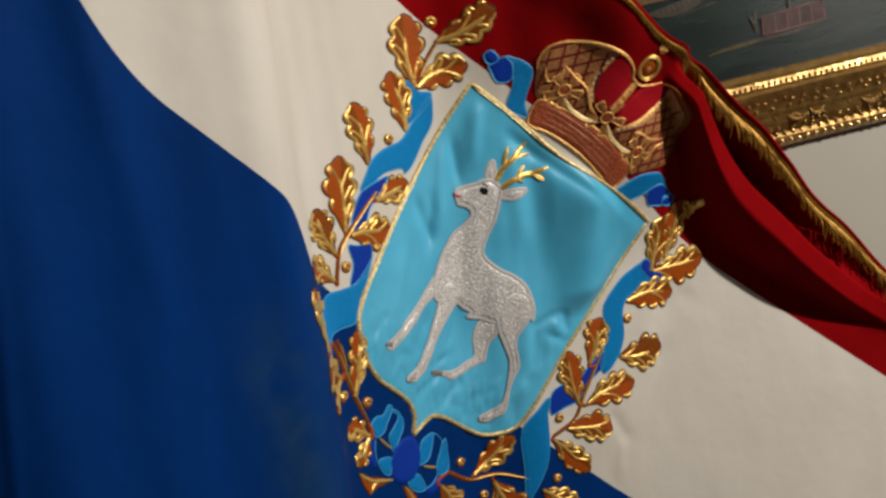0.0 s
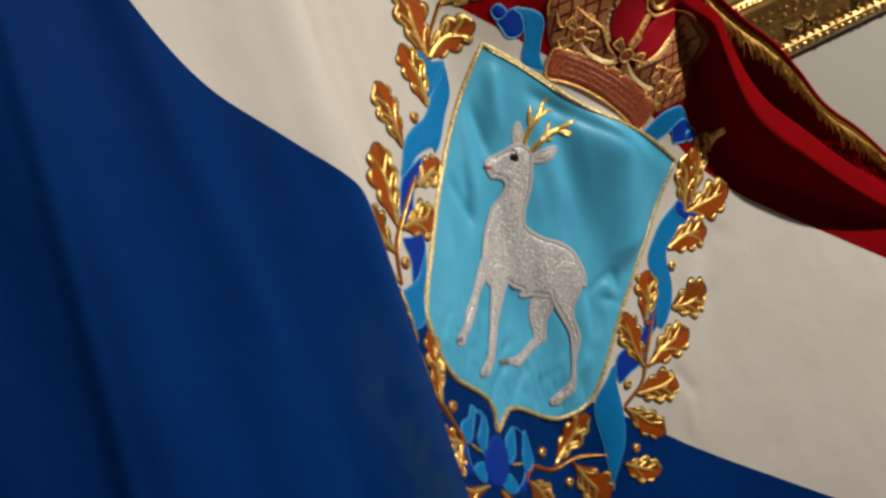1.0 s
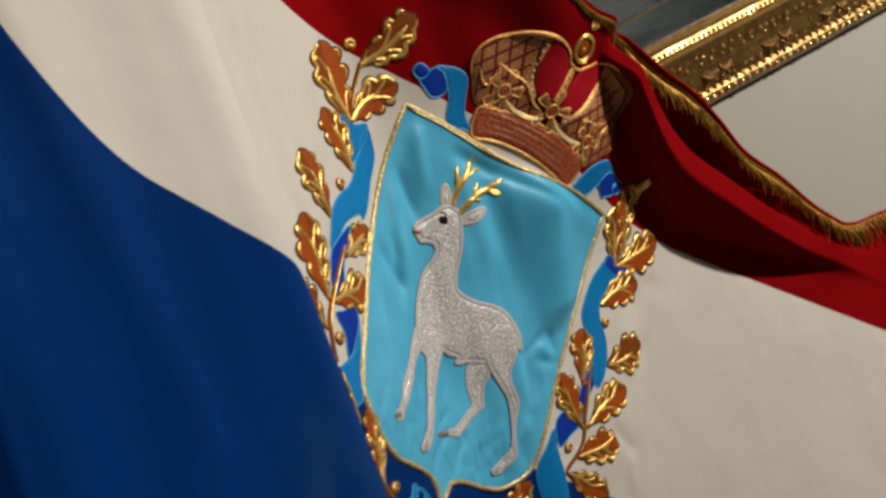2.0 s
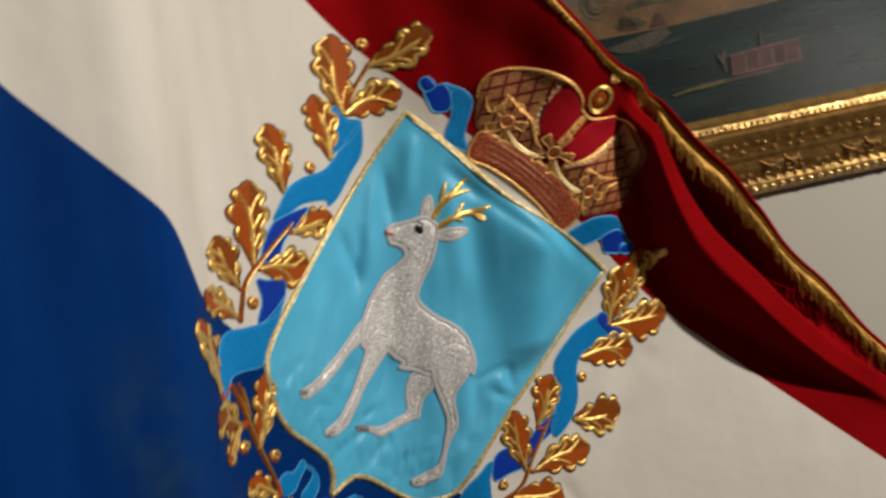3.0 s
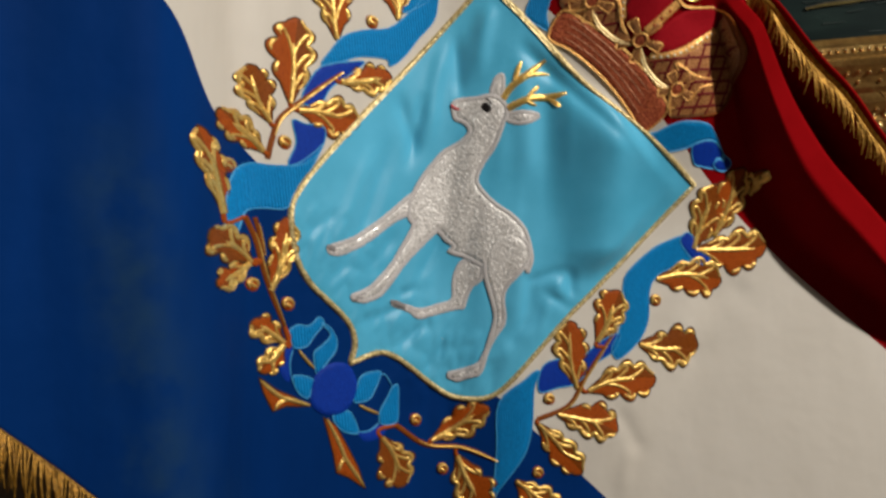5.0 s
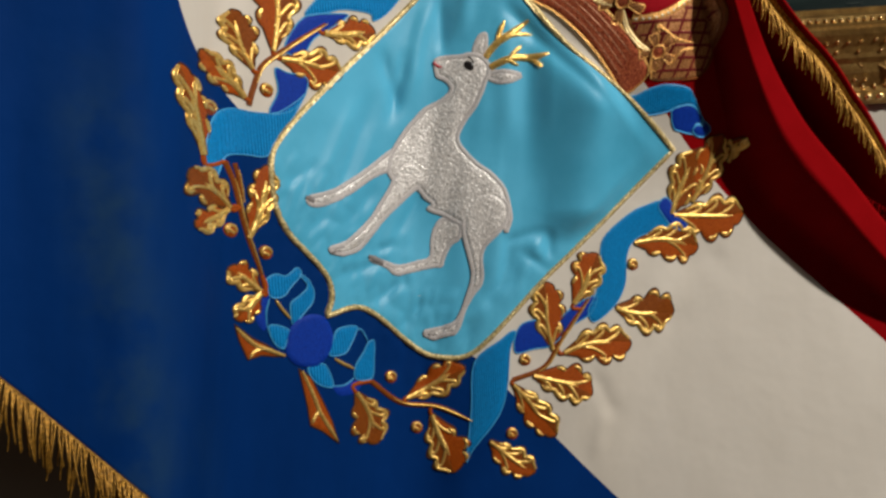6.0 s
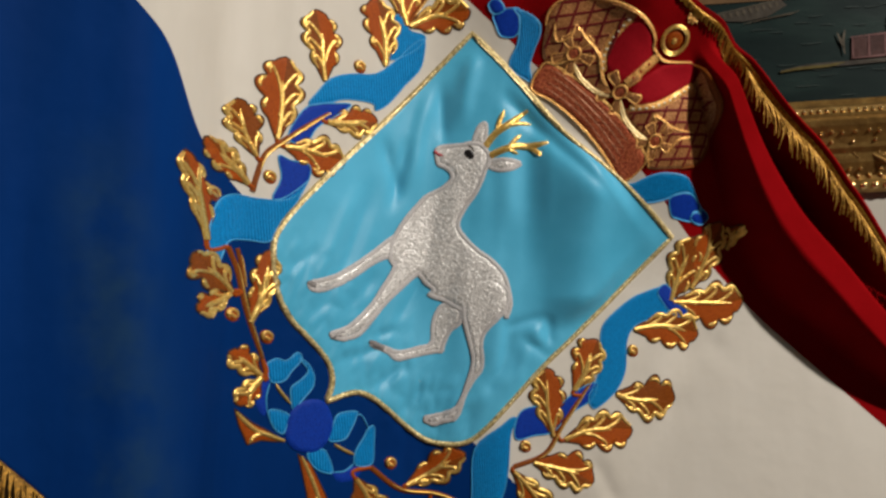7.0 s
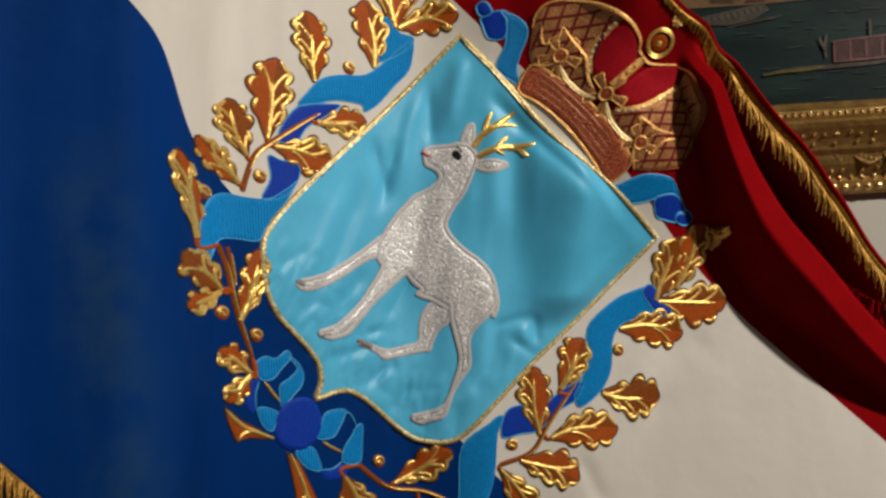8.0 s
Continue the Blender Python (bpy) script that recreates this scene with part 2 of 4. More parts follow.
def drape(u, v):
    """Height of the hanging cloth over the emblem's plane; u runs along the stripes, v up across them."""
    a, b = (u + v) * 0.70711, (u - v) * 0.70711
    w = -0.022 - 0.1 * b
    # the tall vertical fold of the blue and white cloth
    p = -a
    w += fold_profile(p) + 0.003 * math.sin(p * 60 + 0.6) * sstep(p, 0.36, 0.48)
    w += 0.003 * bell(p - 0.125 * b, 0.575, 0.006) + 0.0035 * bell(p + 0.08 * b, 0.418, 0.016) * sstep(-b, 0.06, 0.16)
    # swell under the crown
    w += 0.088 * bell(a, 0.235, 0.1) * sstep(-b, -0.03, 0.235)
    # wrinkles of the shield
    if abs(u) < 0.16 and -0.2 < v < 0.2:
        on = sstep(0.158 - abs(u), 0.0, 0.03) * sstep(0.196 - v, 0.0, 0.025) * sstep(v + 0.2, 0.0, 0.04)
        h = 0.08 * (-0.01 - b) * sstep(a, 0.082, 0.108) * (1 - sstep(a, 0.146, 0.176)) * sstep(b, -0.18, -0.09) * (1 - sstep(b, 0.01, 0.085))
        h += 0.021 * (sstep(a, 0.078, 0.146) - 0.8 * sstep(a, 0.146, 0.215)) * sstep(b, -0.17, -0.07) * (1 - sstep(b, 0.030, 0.072))
        h -= 0.005 * bell(v, 0.170, 0.008) * sstep(u, -0.1, -0.06) * (1 - sstep(u, 0.03, 0.08))
        h += creases(a, b)
        h += 0.0022 * noise.noise(Vector((a * 42 + b * 6, b * 14, 1.7))) * (1 - sstep(a, 0.05, 0.1))
        h += 0.0032 * abs(noise.noise(Vector((a * 85 + b * 34, b * 46, 5.1)))) * sstep(-v, 0.06, 0.11)
        h += 0.003 * noise.noise(Vector((a * 50, b * 24, 8.3))) * sstep(u, 0.07, 0.12) * sstep(-v, -0.06, 0.0)
        w += h * on
    w -= 0.12 * max(0.0, b - 0.03) * sstep(a, 0.16, 0.32)
    # soft dents of the white cloth
    if a > 0.13 and b > 0.0:
        w += creases(a, b, WHITE_CREASES) * sstep(u, 0.16, 0.2)
    w += 0.003 * bell(a - 0.15 * b, 0.37, 0.02) * bell(b, 0.16, 0.05) + (0.0014 * math.sin(a * 75 + 2 * b * 9) + 0.004 * noise.noise(Vector((a * 22 + b * 9, b * 15, 3.3)))) * sstep(u, 0.16, 0.24) * sstep(0.2 - v, 0, 0.08)
    w += 0.0009 * math.sin(p * 190 + 0.8) * sstep(p, 0.12, 0.18) * (1 - sstep(p, 0.27, 0.3)) * sstep(v, -0.05, 0.05)
    w += 0.045 * sstep(v, 0.17, 0.35) * sstep(-u, -0.03, 0.09) * (1 - sstep(-u, 0.16, 0.32))
    w += 0.003 * math.sin(a * 72 + 0.7) * sstep(v, 0.22, 0.27) * sstep(-u, -0.02, 0.06)
    # red fold
    crease, crest, edge, top = fold_lines(u)
    w -= 0.36 * max(0.0, v - 0.255) * bell(u, 0.0, 0.10)
    w += (0.118 - w) * sstep(v, 0.285, 0.38) * sstep(u, -0.30, -0.10) * (1 - sstep(u, 0.0, 0.08))
    if v > crease and u > 0.01:
        fade = sstep(u, 0.01, 0.07)
        flat = w
        if v < crest:
            x = (v - crease) / (crest - crease)
            h = top - (top - w) * (1 - sstep(x, 0.2 * sstep(u, -0.05, 0.03), 1.0 - 0.16 * sstep(u, 0.0, 0.06)))
        else:
            x = (v - crest) / (edge - crest)
            rim = 0.068 + 0.06 * (1 - sstep(u, -0.08, 0.09)) - 0.026 * sstep(u, 0.2, 0.34)
            low = rim - (rim + 0.030 + 0.01 * sstep(u, 0.25, 0.4)) * sstep(u, 0.03, 0.11)
            h = top + (low - top) * sstep(x, 0.20, 0.56) + (rim - low) * sstep(x, 0.60, 1.0)
        w = flat + (h - flat) * fade
    # the free end rests against the wall
    back = (0.27 * u + 0.1343 * v - 0.134) / 0.9534
    return 0.5 * (w + back + math.sqrt((w - back) ** 2 + 0.0002))

# ---- the flag: cloth and appliqué laid on its drape ----
def spot(u, v, lift=0.0):
    """The place in the room of a point of the cloth, raised by lift along the cloth's normal."""
    w = drape(u, v)
    place = ORIGIN + ALONG * u + ACROSS * v + OUT * w
    if lift:
        e = 0.0015
        n = OUT - ALONG * ((drape(u + e, v) - w) / e) - ACROSS * ((drape(u, v + e) - w) / e)
        place = place + n.normalized() * lift
    return place


def part(name, bm, mat, parent, label="", smooth=True):
    mesh = bpy.data.meshes.new(name)
    bm.to_mesh(mesh)
    bm.free()
    for m in mat if isinstance(mat, (list, tuple)) else [mat]:
        mesh.materials.append(m)
    if smooth:
        mesh.polygons.foreach_set("use_smooth", [True] * len(mesh.polygons))
    ob = new(name, mesh)
    ob.parent = parent
    if label:
        tagged(ob, label)
    return ob


def curve_through(points, per=6, closed=False):
    """Catmull-Rom points through the given ones (pairs)."""
    pts = [Vector((p[0], p[1])) for p in points]
    n, out = len(pts), []
    for i in range(n if closed else n - 1):
        p1, p2 = pts[i], pts[(i + 1) % n]
        p0 = pts[(i - 1) % n] if closed or i else p1 * 2 - p2
        p3 = pts[(i + 2) % n] if closed or i + 2 < n else p2 * 2 - p1
        for k in range(per):
            s = k / per
            out.append(0.5 * (2 * p1 + (p2 - p0) * s + (2 * p0 - 5 * p1 + 4 * p2 - p3) * s * s + (3 * p1 - p0 - 3 * p2 + p3) * s ** 3))
    if not closed:
        out.append(pts[-1])
    return out


def edge_distance(points, outline):
    """Distances of points from a closed outline."""
    p = np.array(points, float)[:, None, :]
    a = np.array([tuple(q) for q in outline], float)
    b = np.roll(a, -1, 0)
    s = b - a
    h = np.clip(((p - a) * s).sum(-1) / np.maximum((s * s).sum(-1), 1e-12), 0, 1)
    return np.sqrt(((p - a - h[..., None] * s) ** 2).sum(-1).min(1))


def inside(points, outline):
    p = np.array(points, float)
    a = np.array([tuple(q) for q in outline], float)
    hit = np.zeros(len(p), bool)
    for (x0, y0), (x1, y1) in zip(a, np.roll(a, -1, 0)):
        if y0 != y1:
            cross = ((y0 > p[:, 1]) != (y1 > p[:, 1])) & (p[:, 0] < (x1 - x0) * (p[:, 1] - y0) / (y1 - y0) + x0)
            hit ^= cross
    return hit


def add_patch(bm, outline, height, edge, cell, base=0.0, index=0, relief=None):
    """A padded patch with the given outline (mm) laid on the drape: it swells from its rim to its height (mm)."""
    xs, ys = [p[0] for p in outline], [p[1] for p in outline]
    grid = []
    y, odd = min(ys) + cell / 2, 0
    while y < max(ys):
        x = min(xs) + (cell / 2 if odd else cell)
        while x < max(xs):
            grid.append((x, y))
            x += cell
        y, odd = y + cell * 0.87, 1 - odd
    if grid:
        keep = inside(grid, outline) & (edge_distance(grid, outline) > cell * 0.45)
        grid = [g for g, k in zip(grid, keep) if k]
    rim = [Vector((p[0], p[1])) for p in outline]
    if edge < cell * 1.5:
        # an inner ring keeps the rim's swell crisp
        ring = []
        for i, p in enumerate(rim):
            d = (rim[(i + 1) % len(rim)] - rim[i - 1])
            if d.length > 1e-6:
                n = Vector((-d.y, d.x)).normalized()
                ring += [tuple(p + n * edge), tuple(p - n * edge)]
        if ring:
            ok = inside(ring, outline) & (edge_distance(ring, outline) > edge * 0.7)
            grid += [r for r, k in zip(ring, ok) if k]
    co = rim + [Vector(g) for g in grid]
    n = len(rim)
    verts, _, faces, *_ = delaunay_2d_cdt(co, [(i, (i + 1) % n) for i in range(n)], [list(range(n))], 1, 1e-4)
    pts = [(v.x, v.y) for v in verts]
    dist = edge_distance(pts, rim)
    made = []
    for (x, y), d in zip(pts, dist):
        s = min(1.0, d / edge)
        h = base + height * math.sqrt(max(0.0, 1 - (1 - s) ** 2)) - (0.3 if s == 0 else 0)
        if relief:
            h += relief(x, y) * s
        made.append(bm.verts.new(spot(x / 1000, y / 1000, h / 1000)))
    for f in faces:
        try:
            face = bm.faces.new([made[i] for i in f])
        except ValueError:
            continue
        face.material_index = index
        face.normal_update()
        if face.normal.dot(OUT) < 0:
            face.normal_flip()
    return bm


def add_stroke(bm, line, width, height, base=0.0, taper=(0.35, 0.35), index=0, closed=False):
    """A rounded, stitched line (mm) laid on the drape."""
    rows_made, n = [], len(line)
    for i, p in enumerate(line):
        before, after = line[i - 1] if closed or i else p, line[(i + 1) % n] if closed or i + 1 < n else p
        d = Vector((after[0] - before[0], after[1] - before[1]))
        d = d.normalized() if d.length > 1e-9 else Vector((1, 0))
        side = Vector((-d.y, d.x))
        s = i / max(1, n - 1)
        k = 1.0 if closed else min(1.0, taper[0] + s * 5 * (1 - taper[0]), taper[1] + (1 - s) * 5 * (1 - taper[1]))
        row = []
        for x, h in ((-1, -0.25), (-0.7, 0.72), (0, 1), (0.7, 0.72), (1, -0.25)):
            q = (p[0] + side.x * x * width / 2 * k, p[1] + side.y * x * width / 2 * k)
            row.append(bm.verts.new(spot(q[0] / 1000, q[1] / 1000, (base + height * h * k) / 1000)))
        rows_made.append(row)
    pairs = list(zip(rows_made, rows_made[1:] + rows_made[:1])) if closed else list(zip(rows_made, rows_made[1:]))
    for r0, r1 in pairs:
        for j in range(4):
            face = bm.faces.new((r0[j], r0[j + 1], r1[j + 1], r1[j]))
            face.material_index = index
            face.normal_update()
            if face.normal.dot(OUT) < 0:
                face.normal_flip()
    return bm


def seam(u):
    """Where blue meets white."""
    return -0.112 + 0.034 * sstep(-u, 0.24, 0.34) + 2.1 * max(0.0, -u - 0.47) ** 2


flag = tagged(new("flag"), "fringed red, white and blue flag with an embroidered coat of arms", "flag")
flag.location = ORIGIN


def stripe(name, mat, low, high, rows_n, label, stations=None, hems=(True, True)):
    """One stripe of the flag, a draped double sheet from low(u) to high(u)."""
    bm = bmesh.new()
    us = np.arange(-0.80, 0.7201, 0.004)
    front, back = [], []
    for u in us:
        v0, v1 = low(u), high(u)
        vs = stations(u, v0, v1, rows_n) if stations else [v0 + (v1 - v0) * j / rows_n for j in range(rows_n + 1)]
        front.append([bm.verts.new(spot(u, v)) for v in vs])
        back.append([bm.verts.new(spot(u, v) - OUT * 0.0022) for v in vs])
    for i in range(len(us) - 1):
        for j in range(rows_n):
            bm.faces.new((front[i][j], front[i + 1][j], front[i + 1][j + 1], front[i][j + 1]))
            bm.faces.new((back[i][j + 1], back[i + 1][j + 1], back[i + 1][j], back[i][j]))
        if hems[0]:
            bm.faces.new((back[i][0], back[i + 1][0], front[i + 1][0], front[i][0]))
        if hems[1]:
            bm.faces.new((front[i][-1], front[i + 1][-1], back[i + 1][-1], back[i][-1]))
    for j in range(rows_n):
        bm.faces.new((front[0][j], front[0][j + 1], back[0][j + 1], back[0][j]))
        bm.faces.new((back[-1][j], back[-1][j + 1], front[-1][j + 1], front[-1][j]))
    ob = part(name, bm, mat, flag, label)
    ob.matrix_parent_inverse = Matrix.Translation(-ORIGIN)
    return ob


def laid(name, bm, mat, parent=None, label=""):
    """A part of the flag, built in the room's place."""
    ob = part(name, bm, mat, parent or flag, label)
    if parent is None:
        ob.matrix_parent_inverse = Matrix.Translation(-ORIGIN)
    return ob


def red_stations(u, v0, v1, n):
    """Rows of the red stripe, close together where it folds."""
    crease, crest = fold_lines(u)[:2]
    crease = max(v0 + 0.004, crease)
    knots = [(0, v0), (int(n * 0.18), crease), (int(n * 0.56), crest), (n, v1)]
    out = []
    for (i0, a), (i1, c) in zip(knots, knots[1:]):
        out += [a + (c - a) * (i - i0) / (i1 - i0) for i in range(i0, i1)]
    return out + [v1]


stripe("red_stripe", RED, lambda u: 0.212, lambda u: fold_lines(u)[2], 84, "deep red cloth with a heavy fold", red_stations, (False, True))
stripe("white_stripe", WHITE, seam, lambda u: 0.212, 76, "creamy white cloth", None, (False, False))
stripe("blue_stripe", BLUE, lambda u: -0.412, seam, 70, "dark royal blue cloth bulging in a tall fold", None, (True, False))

SHIELD = [(-158, 192), (-82, 190), (0, 184), (69, 192), (152, 197), (153, 140), (152, 50), (150, -2), (151, -40), (152, -94), (148, -116), (136, -131), (115, -145), (88, -150), (59, -152), (35, -156), (19, -166), (4, -192), (-4, -176), (-18, -165), (-38, -161), (-63, -161), (-85, -160), (-109, -152), (-132, -136), (-147, -119), (-153, -101), (-156, -70), (-157, -2), (-156, 84)]
FORELEG_A = [(-62, -11), (-70, -49), (-74, -72), (-81, -96), (-92, -116), (-95, -123), (-89, -126), (-81, -121), (-72, -106), (-65, -85), (-60, -59), (-53, -41), (-39, -21)]
FORELEG_B = [(-50, -24), (-41, -46), (-37, -63), (-33, -85), (-33, -108), (-36, -127), (-43, -140), (-38, -143), (-26, -135), (-18, -118), (-19, -96), (-20, -72), (-19, -54), (-18, -34), (-15, -14), (-39, -8)]
RIB_A = [(-190, 152), (-180, 143), (-170, 126), (-169, 102), (-167, 74), (-171, 57), (-179, 59), (-199, 39), (-209, 19), (-220, 2), (-223, 19), (-224, 39), (-215, 60), (-198, 84), (-194, 111), (-194, 136)]
RIB_A_BACK = [(-208, -38), (-215, -28), (-219, 0), (-204, 25), (-192, 39), (-194, 18), (-198, -7), (-194, -25), (-199, -34)]
RIB_B_BACK = [(-203, -58), (-186, -71), (-177, -92), (-164, -74), (-165, -54), (-176, -40), (-192, -51)]
RIB_B = [(-176, -181), (-197, -157), (-208, -135), (-204, -118), (-187, -103), (-172, -86), (-167, -63), (-166, -52), (-158, -80), (-154, -109), (-150, -124), (-166, -139), (-176, -153), (-169, -171), (-167, -183)]
RIB_C = [(186, 155), (177, 139), (169, 118), (166, 83), (173, 67), (192, 50), (205, 27), (211, 10), (225, 7), (229, 37), (221, 61), (201, 82), (194, 100), (200, 118), (213, 130), (206, 146), (194, 157)]
RIB_C_BACK = [(171, -66), (167, -51), (176, -37), (191, -29), (196, 6), (206, 28), (215, 11), (209, -15), (208, -44), (196, -61), (184, -78)]
RIB_C_TOP = [(185, 158), (186, 147), (201, 143), (216, 143), (228, 150), (224, 158), (214, 155), (204, 156), (194, 160)]
RIB_D = [(159, -116), (162, -79), (164, -65), (169, -63), (177, -80), (204, -111), (219, -139), (225, -183), (229, -197), (193, -154)]
RIB_E_BACK = [(-152, 229), (-142, 239), (-133, 233), (-125, 224), (-125, 216), (-135, 209), (-147, 213), (-156, 218)]
RIB_E = [(-146, 236), (-130, 242), (-116, 242), (-107, 235), (-99, 220), (-91, 208), (-78, 199), (-84, 196), (-102, 193), (-110, 199), (-116, 214), (-126, 226), (-136, 234)]
RIB_F = [(73, 192), (77, 200), (82, 214), (91, 228), (110, 243), (124, 244), (144, 241), (128, 238), (118, 224), (114, 214), (104, 199), (92, 190)]
RIB_F_BACK = [(116, 220), (129, 238), (147, 241), (153, 238), (148, 230), (155, 224), (142, 214), (132, 210)]
BODY = [(-97, 77), (-98, 83), (-92, 92), (-83, 102), (-77, 111), (-67, 117), (-55, 116), (-47, 109), (-44, 101), (-39, 91), (-33, 75), (-30, 57), (-23, 40), (-7, 36), (10, 36), (28, 39), (47, 38), (59, 33), (74, 23), (80, 16), (84, 5), (78, 5), (72, -16), (50, -22), (24, -28), (14, -33), (6, -35), (6, -28), (-3, -29), (-18, -29), (-45, -42), (-60, -31), (-66, -16), (-70, 4), (-71, 21), (-71, 37), (-65, 55), (-64, 67), (-68, 72), (-76, 72), (-84, 69), (-89, 71)]
EAR_A = [(-75, 112), (-81, 120), (-84, 130), (-81, 136), (-75, 133), (-68, 125), (-64, 116)]
EAR_B = [(-50, 109), (-41, 121), (-29, 130), (-22, 132), (-25, 120), (-33, 109), (-44, 104)]
EYE = (-69, 100)
ANTLER_A = [(-63, 118), (-65, 134), (-63, 147), (-61, 157), (-58, 177)]
ANTLER_A1 = [(-65, 138), (-71, 146), (-76, 158)]
ANTLER_A2 = [(-63, 148), (-54, 160), (-45, 169)]
ANTLER_B = [(-52, 114), (-47, 128), (-40, 140), (-33, 147), (-26, 155), (-19, 166)]
ANTLER_B1 = [(-45, 133), (-46, 142), (-45, 152)]
ANTLER_B2 = [(-31, 148), (-22, 151), (-14, 151)]
ANTLER_B3 = [(-44, 132), (-39, 133), (-33, 136)]
HINDLEG_A = [(25, -30), (26, -44), (33, -56), (44, -69), (38, -81), (25, -100), (9, -108), (-4, -116), (3, -117), (17, -111), (30, -109), (40, -96), (55, -74), (61, -67), (57, -59), (52, -45), (53, -32), (42, -21)]
HINDLEG_B = [(29, 4), (37, -14), (49, -26), (63, -35), (82, -46), (94, -56), (103, -74), (111, -92), (111, -104), (105, -115), (96, -128), (100, -132), (110, -128), (116, -117), (122, -107), (118, -97), (112, -83), (107, -66), (105, -52), (98, -42), (85, -31), (79, -19), (78, 3), (73, 20), (59, 29), (38, 24)]
RIB_E_CURL = [(-168, 223), (-167, 230), (-161, 232), (-152, 229), (-154, 221), (-160, 219)]
RIB_F_CURL = [(149, 239), (160, 242), (166, 240), (166, 231), (158, 225), (150, 225), (150, 232), (156, 237)]
RIB_A_TOP = [(-228, 141), (-221, 152), (-208, 146), (-193, 155), (-188, 150), (-189, 132), (-197, 109), (-204, 111), (-214, 128)]
KNOT = [(-17, -220), (-11, -203), (4, -194), (24, -202), (33, -218), (31, -236), (14, -248), (-2, -246), (-12, -234)]
LOOP_A = [(-67, -208), (-64, -198), (-55, -192), (-53, -179), (-45, -180), (-44, -196), (-43, -208), (-51, -217), (-60, -214)]
LOOP_B = [(-49, -182), (-37, -179), (-24, -183), (-17, -192), (-16, -204), (-16, -221), (-27, -214), (-33, -207), (-31, -195), (-32, -184), (-42, -182)]
LOOP_C = [(-33, -240), (-28, -233), (-15, -228), (-10, -236), (-7, -245), (-18, -247)]
LOOP_D = [(26, -204), (23, -192), (36, -177), (41, -184), (44, -193), (46, -206), (34, -218)]
LOOP_E = [(58, -180), (62, -175), (74, -187), (87, -202), (82, -212), (72, -216), (64, -206), (61, -191)]
LOOP_F = [(26, -242), (35, -229), (46, -230), (60, -238), (51, -245), (39, -247)]
LOOP_RIM_A = [(-52, -219), (-45, -231), (-34, -241)]
LOOP_RIM_B = [(38, -179), (44, -176), (58, -180)]
LOOP_RIM_C = [(60, -238), (69, -229), (72, -216)]
LOOP_BACK_A = [(-60, -216), (-57, -226), (-48, -242), (-35, -246), (-34, -241), (-45, -231), (-52, -219)]
LOOP_BACK_B = [(60, -238), (69, -230), (74, -219), (82, -214), (85, -226), (73, -240)]
TWIG_A = [(-47, -216), (-35, -218), (-22, -219)]
TWIG_B = [(41, -217), (53, -214), (65, -210)]
BAND = [(-73, 194), (-82, 219), (-69, 225), (-42, 229), (-10, 231), (24, 230), (52, 226), (68, 219), (67, 192), (42, 195), (15, 199), (-16, 201), (-48, 199)]
DOME = [(-84, 221), (-95, 228), (-109, 244), (-117, 255), (-117, 268), (-104, 284), (-87, 294), (-68, 299), (-51, 301), (-55, 285), (-52, 269), (-41, 254), (-29, 246), (-11, 240), (-12, 233), (-43, 230), (-70, 226)]
LINING_A = [(-28, 248), (-39, 254), (-49, 270), (-52, 290), (-46, 303), (-33, 303), (-19, 297), (-11, 292), (-10, 274), (-11, 256), (-14, 248)]
LINING_B = [(2, 251), (0, 269), (5, 292), (11, 301), (24, 317), (40, 304), (35, 283), (26, 259), (15, 245)]
DOME_B = [(11, 237), (17, 244), (29, 257), (38, 277), (42, 303), (37, 317), (54, 310), (73, 304), (90, 294), (102, 283), (109, 261), (99, 243), (79, 221), (70, 220), (51, 232), (32, 232)]
PEARL_A = [(-34, 248), (-45, 259), (-52, 277), (-54, 296)]
PEARL_B = [(14, 241), (29, 257), (37, 278), (42, 303)]
ARCH_EDGE = [(-109, 244), (-117, 255), (-117, 268), (-104, 284), (-85, 295), (-66, 301), (-49, 304), (-34, 304), (-22, 301), (-15, 295), (0, 295), (10, 302), (23, 315)]
ARCH_SHADE = [(23, 315), (37, 317), (59, 309), (82, 300), (102, 283), (109, 261), (99, 243)]
BAR = [(-8, 254), (-7, 271), (-6, 292)]
ORB = (-6, 314)
CROSS = [(-7, 331), (-9, 335), (-10, 339)]
STAR_A = (-6, 246)
STAR_B = (-68, 243)
STAR_C = (57, 239)
SWAG_A = [(-60, 237), (-46, 232), (-25, 232), (-8, 238)]
SWAG_B = [(1, 241), (17, 233), (38, 231), (50, 234)]
SWAG_C = [(-82, 221), (-73, 226), (-65, 237)]
SWAG_D = [(74, 219), (60, 228), (54, 234)]
SWAG_E = [(-88, 263), (-70, 260), (-49, 257), (-30, 245), (-19, 242)]
SWAG_F = [(-88, 263), (-83, 251), (-90, 241), (-107, 253)]
SWAG_G = [(44, 250), (37, 254), (59, 259), (80, 274)]
SWAG_H = [(77, 241), (73, 256), (82, 271)]
STEM_A = [(-195, -102), (-203, -88), (-212, -67), (-210, -44), (-206, -17), (-201, 13)]
STEM_B = [(-173, -157), (-151, -166), (-118, -186), (-74, -208)]
STEM_C = [(203, -101), (219, -66), (211, -31), (201, 22)]
STEM_D = [(89, -207), (131, -201), (165, -177), (202, -163)]
STEM_E = [(-212, 147), (-218, 178), (-222, 222)]
STEM_F = [(-166, -151), (-153, -159), (-135, -172)]
